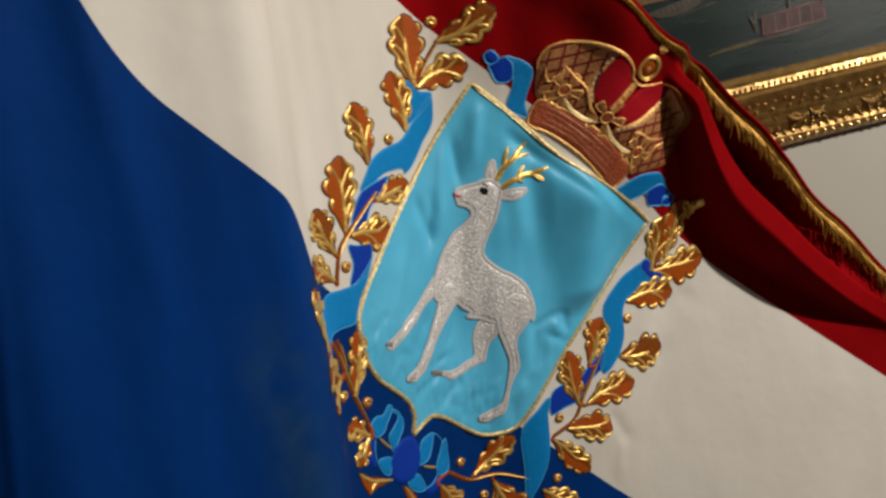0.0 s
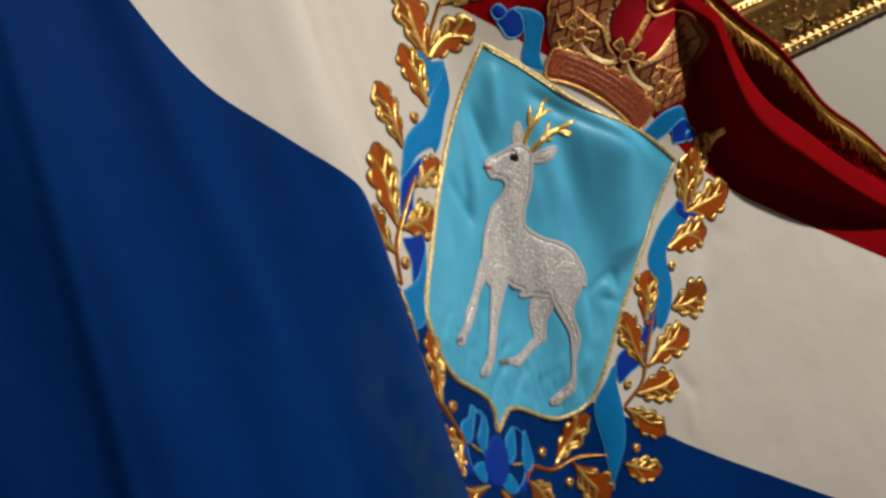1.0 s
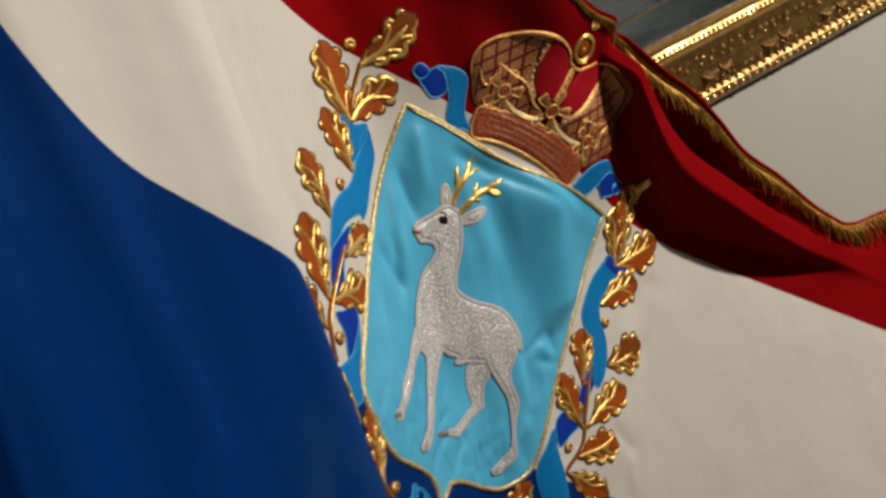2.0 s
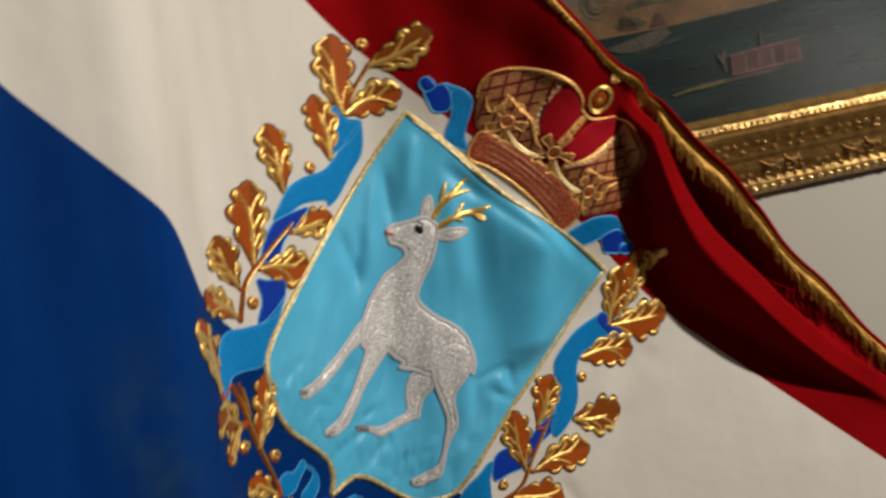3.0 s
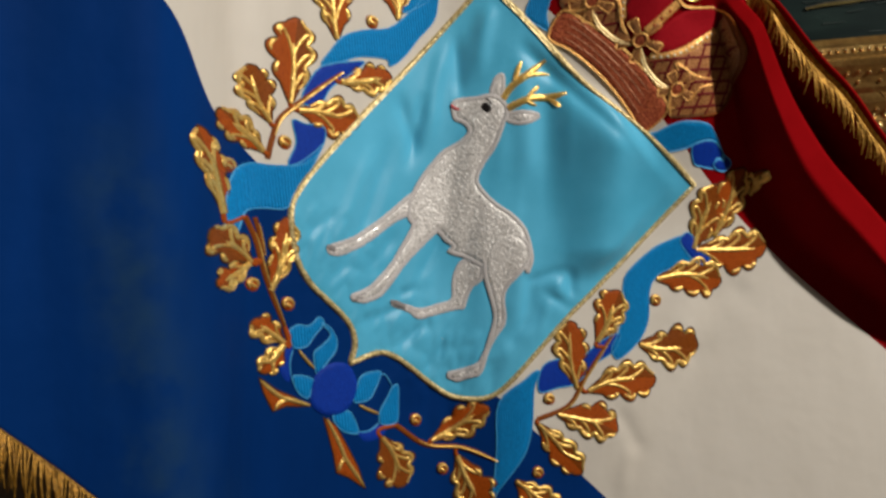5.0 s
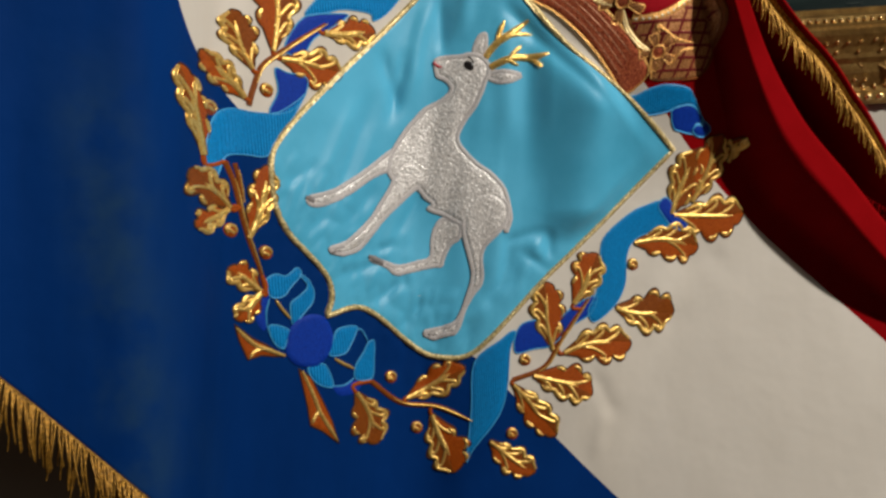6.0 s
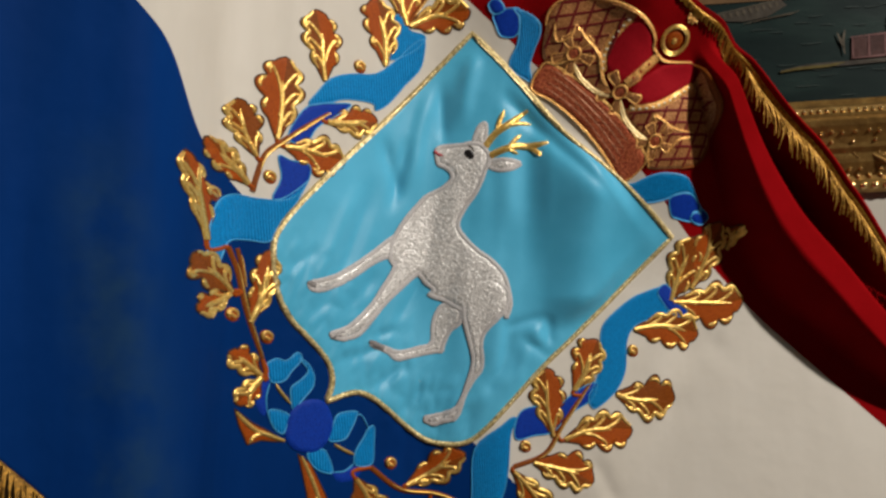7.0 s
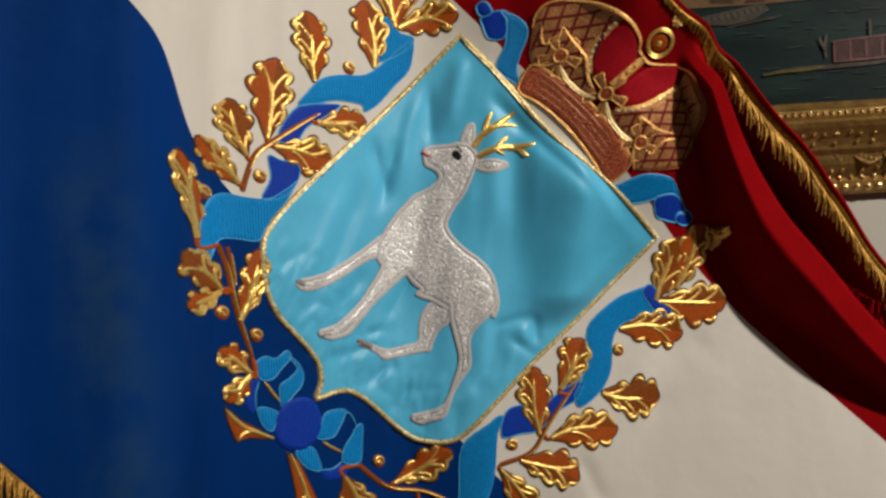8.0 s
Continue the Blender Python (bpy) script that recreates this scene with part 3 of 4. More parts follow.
LEAVES_A = [(-212, 147, -274, 205, 51), (-221, 206, -193, 269, 38), (-210, 149, -176, 206, 36), (-197, 98, -255, 138, 40), (-226, 32, -282, 75, 41), (-215, -48, -267, 16, 44), (-216, -75, -267, -52, 36), (-202, -100, -255, -107, 29), (-188, -170, -254, -131, 25), (-196, 5, -162, 51, 30), (-206, -47, -154, -8, 36), (-140, -184, -187, -189, 33), (-140, -186, -149, -221, 21), (-107, -192, -143, -128, 29), (-63, -220, -102, -226, 25), (-62, -221, -62, -256, 23)]
LEAVES_B = [(204, 151, 171, 216, 40), (212, 177, 181, 250, 37), (206, 152, 265, 212, 47), (210, 236, 197, 260, 15), (196, 99, 255, 150, 43), (231, 35, 286, 81, 46), (224, -41, 274, 21, 43), (216, -82, 280, -50, 42), (213, -47, 154, 0, 37), (194, 4, 172, 61, 38), (84, -226, 142, -249, 39), (166, -187, 230, -214, 44), (231, -165, 294, -155, 34), (133, -194, 155, -126, 33), (206, -104, 283, -111, 32)]
ACORNS = [(-240, 219), (-214, 74), (-194, -79), (-216, -135), (-125, -199), (-86, -190), (212, 82), (197, -76), (103, -189), (164, -208), (245, -142)]

# shield
corners = [(p[0], p[1]) for p in SHIELD]
outline = []
for k, run in enumerate((corners[0:5], corners[4:18], corners[17:30] + corners[0:1])):
    outline += curve_through(run, 5)[:-1]


shield = laid("shield", add_patch(bmesh.new(), outline, 0.8, 3, 3.4, 0.2), SATIN, None, "light azure satin field puckered by its stitching")
cord = bmesh.new()
add_stroke(cord, outline, 6.2, 3.0, 0.4, closed=True)
laid("cord_border", cord, CORD, shield, "twisted gold cord")

def drawn_in(line, gap):
    """A closed outline moved inwards by a small gap."""
    n = len(line)
    turn = 1 if sum(line[i].x * line[(i + 1) % n].y - line[(i + 1) % n].x * line[i].y for i in range(n)) > 0 else -1
    made = []
    for i, p in enumerate(line):
        d = (line[(i + 2) % n] - line[i - 2]).normalized()
        made.append(p + Vector((-d.y, d.x)) * gap * turn)
    return made


# heraldic beast: one padded shape
beast = bmesh.new()
for shape, height, rim in ((HINDLEG_A, 1.6, 4), (FORELEG_A, 1.6, 4), (EAR_A, 1.2, 3), (EAR_B, 1.2, 3), (BODY, 2.2, 7), (FORELEG_B, 2.4, 4), (HINDLEG_B, 2.6, 5)):
    smooth_line = drawn_in(curve_through(shape, 4, True), 1.7)
    add_patch(beast, smooth_line, height, rim, 2.8, 0.8, 0)
    add_stroke(beast, smooth_line, 5.0, 0.5, height * 0.75 + 0.5, index=5, closed=True)
    add_stroke(beast, smooth_line, 2.0, 0.9, 0.7, index=1, closed=True)
for line, width in ((ANTLER_A, 8.4), (ANTLER_A1, 5.4), (ANTLER_A2, 4.6), (ANTLER_B, 8.4), (ANTLER_B1, 5.2), (ANTLER_B2, 5.0), (ANTLER_B3, 3.6)):
    add_stroke(beast, curve_through(line, 5), width, 2.4, 0.8, (1, 0.4), 2)
for limb, at in ((FORELEG_A, 5), (FORELEG_B, 7), (HINDLEG_A, 7), (HINDLEG_B, 11)):
    tip, one, two = Vector(limb[at]), Vector(limb[at - 1]), Vector(limb[(at + 2) % len(limb)])
    add_stroke(beast, [tip.lerp((one + two) / 2, k) for k in (-0.1, 0.25, 0.6, 0.9)], 6.5, 1.0, 2.0, (0.45, 1.0), 6)
add_patch(beast, [(EYE[0] + 6.8 * math.cos(k * 0.524), EYE[1] + 5.4 * math.sin(k * 0.524)) for k in range(12)], 1.2, 2, 2, 2.6, 3)
add_stroke(beast, curve_through([(-98, 77), (-93, 77), (-87, 80)], 4), 3.2, 0.8, 2.6, (0.9, 0.4), 4)
add_stroke(beast, curve_through([(-76, 106), (-71, 107), (-67, 104.5)], 4), 1.8, 0.6, 2.8, (0.5, 0.5), 3)
laid("heraldic_beast", beast, [SILVER, GREY, GOLD, DARK, LIP, ASH, HOOF], shield, "silver-thread horned beast in padded embroidery")


# ribbons
def ribbon(name, shape, mat, height, label, trim=True, base=0.3):
    line = curve_through(shape, 4, True)
    ob = laid(name, add_patch(bmesh.new(), line, height, 1.6, 3.6, base), mat, None, label)
    if trim:
        laid("ribbon_edge", add_stroke(bmesh.new(), line, 1.5, 0.7, base + 0.3, closed=True), PIPING, ob, "pale azure stitched edge")
    return ob


for shape in (RIB_A_BACK, RIB_B_BACK, RIB_C_BACK, RIB_E_BACK, RIB_F_BACK):
    ribbon("ribbon", shape, ROYAL, 0.5, "royal blue underside of an embroidered ribbon")
for shape in (RIB_A, RIB_A_TOP, RIB_B, RIB_C, RIB_D, RIB_E, RIB_F):
    ribbon("ribbon", shape, AZURE, 0.9, "azure embroidered ribbon")
for shape in (RIB_E_CURL, RIB_F_CURL, RIB_C_TOP):
    ribbon("ribbon_curl", shape, ROYAL, 0.9, "rolled royal blue end of the ribbon", True, 0.9)
for shape in (LOOP_BACK_A, LOOP_BACK_B):
    ribbon("bow_lining", shape, ROYAL, 0.4, "royal blue inside of the bow", False)
for shape in (LOOP_A, LOOP_B, LOOP_C, LOOP_D, LOOP_E, LOOP_F):
    ribbon("bow_loop", shape, AZURE, 0.9, "azure loop of the bow")
for line in (LOOP_RIM_A, LOOP_RIM_B, LOOP_RIM_C):
    laid("bow_edge", add_stroke(bmesh.new(), curve_through(line, 6), 1.6, 0.9, 0.6), PIPING, None, "pale azure stitched edge")
for line in (TWIG_A, TWIG_B):
    laid("stem", add_stroke(bmesh.new(), curve_through(line, 6), 3.4, 1.6, 0.8), GOLD, None, "gold stem behind the bow")
laid("bow_knot", add_patch(bmesh.new(), curve_through(KNOT, 4, True), 1.4, 3, 4, 1.2), ROYAL, None, "royal blue knot of the bow")


# oak leaves and acorns
def oak_outline(base, tip, width, seed):
    """A lobed oak leaf in mm: its two sides from stalk to tip, the lobes of each side and a map from (along, aside)."""
    rnd = random.Random(seed)
    base, tip = Vector(base), Vector(tip)
    along = tip - base
    length = along.length
    along.normalize()
    side = Vector((-along.y, along.x))
    bend = rnd.uniform(-0.07, 0.07) * length
    big = length > 50

    def at(s, x):
        return base + along * (s * length) + side * (x + bend * math.sin(math.pi * s))
    halves, lobes = [], []
    for sign in (1, -1):
        shift = rnd.uniform(-0.025, 0.025) + (0.02 if sign > 0 else -0.02)
        if big:
            mine = [(0.31, 0.13, 0.70), (0.54, 0.145, 1.0), (0.77, 0.13, 0.84)]
        else:
            mine = [(0.38, 0.17, 0.86), (0.70, 0.17, 1.0)]
        mine = [(c + shift, r * rnd.uniform(0.95, 1.1), e * rnd.uniform(0.9, 1.08)) for c, r, e in mine]
        lobes.append(mine)
        pts = []
        for i in range(61):
            s = i / 60
            x = 0.07 + 0.5 * min(1.0, s / 0.3) * (1 - sstep(s, 0.7, 1.0))
            for c, r, e in mine + [(0.89, 0.112, 0.42)]:
                if abs(s - c) < r:
                    x = max(x, e * (1 - ((s - c) / r) ** 2) ** 0.42)
            x *= math.sqrt(max(0.0, 1 - max(0.0, (s - 0.9) / 0.1) ** 2))
            pts.append(at(s + 0.06 * x * math.sin(math.pi * min(1.0, s * 1.05)), sign * width * 0.57 * x))
        halves.append(pts)
    return halves, lobes, at


def leaf(base_u, base_v, tip_u, tip_v, width, seed):
    halves, lobes, at = oak_outline((base_u, base_v), (tip_u, tip_v), width, seed)
    around = halves[0] + halves[1][-2:0:-1]
    rnd = random.Random(seed + 40)
    bold = seed % 2
    sign = 1 if bold == 0 else -1
    ob = laid("oak_leaf", add_patch(bmesh.new(), around, 0.8, 2.2, 3.2, 0.5), UMBER if seed % 5 == 1 else BROWN, None, "russet oak leaf with gold-stitched rim and veins")
    # the half with the bold rim is worked in darker thread
    half = [p.lerp(at(i / 60, 0), 0.02) for i, p in enumerate(halves[bold])] + [at(i / 60, 0) for i in range(58, 1, -2)]
    laid("dark_half", add_patch(bmesh.new(), half, 0.4, 2.0, 3.4, 1.15), UMBER, ob, "umber half of the leaf")
    laid("leaf_edge", add_stroke(bmesh.new(), around, 1.6, 0.5, 0.6, closed=True), EDGE, ob, "dark brown stitched edge")
    gold = bmesh.new()

    def inset(side, part_in):
        line = [p.lerp(at(i / 60, 0), part_in) for i, p in enumerate(side)]
        for _ in range(2):
            line = [(line[max(0, i - 1)] + line[i] + line[min(60, i + 1)]) / 3 for i in range(61)]
        return line
    # rim: unbroken on one half, short arcs at the lobes of the other
    add_stroke(gold, inset(halves[bold], 0.17)[10:59], 4.9, 1.6, 1.1, (0.3, 0.6))
    rim = inset(halves[1 - bold], 0.17)
    for c, r, e in lobes[1 - bold]:
        lo, hi = max(6, int(60 * (c - r * rnd.uniform(0.1, 0.6)))), min(57, int(60 * (c + r * 0.85)))
        if hi - lo > 4:
            add_stroke(gold, rim[lo:hi], 4.3, 1.5, 0.8, (0.3, 0.3))
    # midrib, thick at the stalk, and veins that hook into the lobes
    reach = rnd.uniform(0.62, 0.84)
    add_stroke(gold, [at(0.01 + reach * i / 16, sign * width * 0.05 * math.sin(i * 0.2)) for i in range(17)], rnd.choice((5.0, 5.8, 7.0)), 1.8, 1.2, (0.9, 0.15))
    for way, mine, size in ((sign, lobes[bold], 1.0), (-sign, lobes[1 - bold], 0.85)):
        for k, (c, r, e) in enumerate(mine):
            if way != sign and k != seed % len(mine):
                continue
            wide = width * 0.57 * e
            hook = curve_through([at(max(0.06, c - 0.26), 0), at(c - 0.13, way * wide * 0.14), at(c - 0.01, way * wide * 0.40), at(c + 0.045, way * wide * 0.60), at(c + 0.015, way * wide * 0.72), at(c - 0.04, way * wide * 0.62)], 4)
            add_stroke(gold, hook, 4.0 * size, 1.4, 1.2, (0.8, 0.4))
    laid("gold_stitching", gold, GOLD, ob, "gold-thread rim and veins")
    return ob


def folded_leaf(around, vein, fork):
    """A leaf seen edge-on: a pointed russet blade with a forked gold fold (mm)."""
    around = [Vector(p) for p in around]
    line = [a.lerp(b, k / 4) for a, b in zip(around, around[1:] + around[:1]) for k in range(4)]
    ob = laid("folded_oak_leaf", add_patch(bmesh.new(), line, 0.9, 2.4, 3.0, 0.5), BROWN, None, "russet oak leaf folded over, with a forked gold vein")
    laid("leaf_edge", add_stroke(bmesh.new(), line, 1.4, 0.5, 0.6, closed=True), EDGE, ob, "dark brown stitched edge")
    gold = bmesh.new()
    add_stroke(gold, curve_through(vein, 6), 5.0, 1.8, 1.1, (0.6, 0.2))
    add_stroke(gold, curve_through(fork, 6), 4.2, 1.6, 1.1, (1, 0.2))
    laid("gold_stitching", gold, GOLD, ob, "forked gold-thread vein")
    return ob


STEMS = [(curve_through(line, 7), width) for line, width in ((STEM_A, 6.0), (STEM_B, 5.6), (STEM_C, 5.8), (STEM_D, 5.6), (STEM_E, 5.0), (STEM_F, 4.6))]
for number, row in enumerate(LEAVES_A + LEAVES_B):
    ob = leaf(*row, number)
    # a stalk joins the leaf to its stem
    base, tip = Vector(row[0:2]), Vector(row[2:4])
    near = min((p for line, _ in STEMS for p in line), key=lambda p: (p - base).length)
    gap = (near - base).length
    if 3 < gap < 24:
        inward = (base - tip).normalized()
        stalk = curve_through([base - inward * 4, base + inward * gap * 0.4, near], 5)
        laid("stalk", add_stroke(bmesh.new(), stalk, 4.4, 1.4, 0.7, (0.9, 0.9)), BROWN, ob, "russet stalk")
folded_leaf([(0, -249), (-20, -253), (-37, -258), (-60, -260), (-46, -268), (-26, -276), (-19, -264), (-8, -256)], [(-1, -249), (-20, -257), (-31, -261), (-45, -262), (-57, -261)], [(-23, -259), (-27, -266), (-26, -274)])
folded_leaf([(19, -249), (34, -258), (53, -270), (69, -282), (83, -278), (107, -276), (84, -264), (62, -256), (35, -247)], [(23, -248), (49, -258), (67, -266), (87, -271), (104, -275)], [(65, -266), (66, -273), (69, -280)])
for line, width in STEMS:
    stem = laid("stem", add_stroke(bmesh.new(), line, width, 1.3, 0.5, (1.0, 0.5)), UMBER, None, "russet stem with a gold line")
    aside = [(p.x + 1.0, p.y + 1.0) for p in line[len(line) // 4:]]
    laid("gold_stitching", add_stroke(bmesh.new(), aside, width * 0.36, 0.9, 1.9), GOLD, stem)
for u, v in ACORNS:
    acorn = laid("acorn", add_patch(bmesh.new(), [(u + 7.4 * math.cos(k * 0.45), v + 6.4 * math.sin(k * 0.45)) for k in range(14)], 2.2, 4, 3, 0.6), BROWN, None, "small russet acorn with gold cup")
    cup = bmesh.new()
    add_stroke(cup, [(u + 5.0 * math.cos(k * 0.3 + 0.4), v + 4.4 * math.sin(k * 0.3 + 0.4)) for k in range(15)], 3.6, 1.4, 2.3, (0.4, 0.4))
    laid("cup", cup, GOLD, acorn, "gold-thread cup")
    kernel = bmesh.new()
    add_stroke(kernel, [(u - 2.6 + 1.6 * k, v - 1.6 + 0.4 * k) for k in range(5)], 3.4, 1.2, 2.7, (0.5, 0.5))
    laid("kernel", kernel, GOLD, acorn, "gold-thread kernel")

# crown
crown = laid("crown", add_patch(bmesh.new(), curve_through(BAND, 3, True), 1.8, 4, 3.4, 0.8), BAND_MAT, None, "imperial crown embroidered in copper-gold thread with crimson lining")
for shape in (DOME, DOME_B):
    laid("dome", add_patch(bmesh.new(), curve_through(shape, 4, True), 1.4, 4, 3.4, 0.6), DOME_MAT, crown, "copper-gold latticed side of the crown")
for shape in (LINING_A, LINING_B):
    laid("lining", add_patch(bmesh.new(), curve_through(shape, 4, True), 1.2, 4, 3.6, 0.8), CRIMSON, crown, "crimson lining")


def lattice(shape, gap):
    """Dark crossing stitches over a dome."""
    bm = bmesh.new()
    xs, ys = [p[0] for p in shape], [p[1] for p in shape]
    closed_shape = curve_through(shape, 4, True)
    for slope in (0.9, -0.55):
        c = min(xs) - 90
        while c < max(xs) + 90:
            line = [(c + slope * (y - min(ys)), y) for y in np.arange(min(ys), max(ys), 2.0)]
            ok = inside(line, closed_shape) & (edge_distance(line, closed_shape) > 2)
            run = [p for p, k in zip(line, ok) if k]
            if len(run) > 3:
                add_stroke(bm, run, 3.9, 0.7, 1.6, (0.8, 0.8))
            c += gap
    return bm


laid("lattice", lattice(DOME, 17), GARNET, crown, "dark red crossed stitches")
laid("lattice", lattice(DOME_B, 16), GARNET, crown, "dark red crossed stitches")
# ARCH_SHADE is umber: the red fold's shadow on this outline is put into its colour
for line, width in ((ARCH_EDGE, 3.0), (ARCH_SHADE, 2.4), (SWAG_A, 4.0), (SWAG_B, 4.0), (SWAG_C, 2.6), (SWAG_D, 3.0), (SWAG_E, 2.8), (SWAG_F, 2.4), (SWAG_G, 2.6), (SWAG_H, 2.6)):
    laid("gold_outline", add_stroke(bmesh.new(), curve_through(line, 6), width, 1.7, 1.6), PALE if width > 3.5 else UMBER if line is ARCH_SHADE else OLD_GOLD, crown, "gold-thread outline")
laid("band_outline", add_stroke(bmesh.new(), curve_through(BAND, 3, True), 2.4, 1.3, 1.2, closed=True), OLD_GOLD, crown, "gold-thread outline of the band")
for k in (0.22, 0.40, 0.58, 0.76):
    low, high = curve_through([(-73, 195), (-48, 199), (-16, 202), (15, 199), (42, 194), (67, 190)], 5), curve_through([(-82, 222), (-68, 229), (-42, 231), (-10, 232), (24, 230), (52, 226)], 5)
    laid("band_stitching", add_stroke(bmesh.new(), [p.lerp(q, k) for p, q in zip(low, high)], 1.1, 0.3, 2.4), ROSE, crown, "line of gold stitches")


def pearls(line, gap, size, label, name):
    """Separate small padded stitches along a line."""
    dots = curve_through(line, 10)
    walked, target = 0.0, gap / 2
    for a, b in zip(dots, dots[1:]):
        d = (b - a).length
        while target <= walked + d:
            c = a.lerp(b, (target - walked) / max(1e-6, d))
            bm = add_patch(bmesh.new(), [(c.x + size * math.cos(k * 0.785), c.y + size * 0.9 * math.sin(k * 0.785)) for k in range(8)], 1.5, 2.2, 2, 1.4)
            laid(name, bm, PEARL, crown, label)
            target += gap
        walked += d


for line in (PEARL_A, PEARL_B):
    laid("pearl_band", add_stroke(bmesh.new(), curve_through(line, 8), 8.5, 1.0, 1.0, (1, 1)), OLD_GOLD, crown, "gold band under the pearls")
    pearls(line, 6.2, 2.5, "pale gold pearl", "pearl")
laid("arch_bar", add_stroke(bmesh.new(), curve_through(BAR, 8), 8.5, 1.2, 1.4, (1, 1)), OLD_GOLD, crown, "gold bar between the linings")
for k in (0.25, 0.5, 0.75):
    c = curve_through(BAR, 8)[int(k * 16)]
    laid("garnet", add_patch(bmesh.new(), [(c.x + 1.9 * math.cos(q * 0.785), c.y + 1.9 * math.sin(q * 0.785)) for q in range(8)], 1.0, 1.5, 2, 2.4), CRIMSON, crown, "dark red stitched stone")
for (u, v), size in ((STAR_A, 21), (STAR_B, 20), (STAR_C, 18)):
    rosette = laid("rosette", add_patch(bmesh.new(), [(u + 5.6 * math.cos(k * 0.6), v + 5.6 * math.sin(k * 0.6)) for k in range(10)], 0.9, 3, 3, 2.2), BAND_MAT, crown, "five-petalled gold rosette")
    ring = [(u + 6.2 * math.cos(k * 0.4488), v + 6.2 * math.sin(k * 0.4488)) for k in range(14)]
    laid("ring", add_stroke(bmesh.new(), ring, 2.0, 1.2, 2.4, closed=True), OLD_GOLD, rosette, "gold ring")
    for k in range(5):
        t = k * math.pi * 0.4 + 0.3
        d, n = Vector((math.cos(t), math.sin(t))), Vector((-math.sin(t), math.cos(t)))
        c = Vector((u, v))
        petal = [c + d * 7 - n * 2.2, c + d * size * 0.92 - n * 4.4, c + d * size - n * 3.8, c + d * size + n * 3.8, c + d * size * 0.92 + n * 4.4, c + d * 7 + n * 2.2]
        laid("petal", add_patch(bmesh.new(), petal, 0.7, 2.5, 3, 2.0), DOME_MAT, rosette, "dull gold petal")
        laid("petal", add_stroke(bmesh.new(), petal, 1.5, 0.7, 2.2), OLD_GOLD, rosette, "gold-stitched petal edge")
bm = bmesh.new()
add_stroke(bm, [(ORB[0] + 12.2 * math.cos(k * 0.2992), ORB[1] + 12.2 * math.sin(k * 0.2992)) for k in range(21)], 4.2, 1.6, 1.0, closed=True)
add_patch(bm, [(ORB[0] + 8.5 * math.cos(k * 0.6), ORB[1] + 8.5 * math.sin(k * 0.6)) for k in range(10)], 0.8, 2, 3, 0.6, 1)
add_patch(bm, [(ORB[0] + 3.4 * math.cos(k * 0.6), ORB[1] - 1 + 3.4 * math.sin(k * 0.6)) for k in range(10)], 1.4, 2, 2, 1.2)
laid("orb", bm, [GOLD, BROWN], crown, "gold ring round a russet orb")
CROSS_AT = (CROSS[1][0] - 1, CROSS[1][1] + 3)
bm = bmesh.new()
for dx, dy in ((6, 0), (0, 6), (4, 4), (4, -4)):
    add_stroke(bm, [(CROSS_AT[0] - dx, CROSS_AT[1] - dy), (CROSS_AT[0], CROSS_AT[1]), (CROSS_AT[0] + dx, CROSS_AT[1] + dy)], 2.6, 1.1, 0.8, (0.9, 0.9))
laid("cross", bm, OLD_GOLD, crown, "small gold-thread cross")


# fringes
def fringe(name, edge_at, length, lean, inset, label):
    rnd = random.Random(5)
    bm = bmesh.new()
    u = -0.78
    while u < 0.70:
        v = edge_at(u)
        top = spot(u, v - inset, 0.003)
        size = length * rnd.uniform(0.7, 1.12)
        if v > 0:
            size *= 0.2 + 0.8 * sstep(u, -0.01, 0.07)
        drop = Vector((rnd.gauss(lean, 0.10), rnd.gauss(-0.02, 0.05), -1)).normalized() * size
        # towards the top corner the strands lie on the cloth
        near = 1 - sstep(u, 0.03, 0.09) if v > 0 else 0.0
        swing = Vector((rnd.gauss(0, 0.002), rnd.gauss(-0.001, 0.001), 0))
        rings = []
        for k in range(5):
            s = k / 4
            c = top + drop * s + swing * s * s + OUT * 0.004 * math.sin(math.pi * s)
            if near > 0:
                c = c.lerp(spot(u + 0.7 * size * s, v - inset - 0.7 * size * s, 0.0022), near)
            r = 0.00105 * (1 - 0.45 * s)
            rings.append([bm.verts.new(c + Vector((math.cos(q), math.sin(q), 0)) * r) for q in (0.5, 2.07, 3.64, 5.21)])
        for r0, r1 in zip(rings, rings[1:]):
            for j in range(4):
                bm.faces.new((r0[j], r0[(j + 1) % 4], r1[(j + 1) % 4], r1[j]))
        u += rnd.choice((0.0008, 0.0012, 0.0016, 0.0034))
    ob = laid(name, bm, FRINGE, None, label)
    tagged(ob, kind="stuff")
    braid = bmesh.new()
    add_stroke(braid, [(x, (edge_at(x / 1000) - inset) * 1000) for x in range(-780, 705, 5)], 3.4, 1.8, 0.3)
    laid("braid", braid, FRINGE, ob, "gold braid heading of the fringe")


fringe("top_fringe", lambda u: fold_lines(u)[2], 0.034, 0.08, 0.006, "gold bullion fringe hanging from the red edge")
fringe("bottom_fringe", lambda u: -0.412, 0.042, 0.0, 0.0, "gold bullion fringe hanging from the blue edge")


# ---- the room ----
def plaster(name, dark, light):
    mat, tree, shader, coord = material(name, light, 0.85)
    big = noise_node(tree, coord.outputs["Object"], 1.3, 4, 0.6)
    tone = ramp(tree, big.outputs["Fac"], [(0.3, dark), (0.7, light)])
    tree.links.new(tone.outputs["Color"], shader.inputs["Base Color"])
    fine = noise_node(tree, coord.outputs["Object"], 160, 4, 0.6)
    bump(tree, shader, fine.outputs["Fac"], 0.12, 0.002)
    return mat


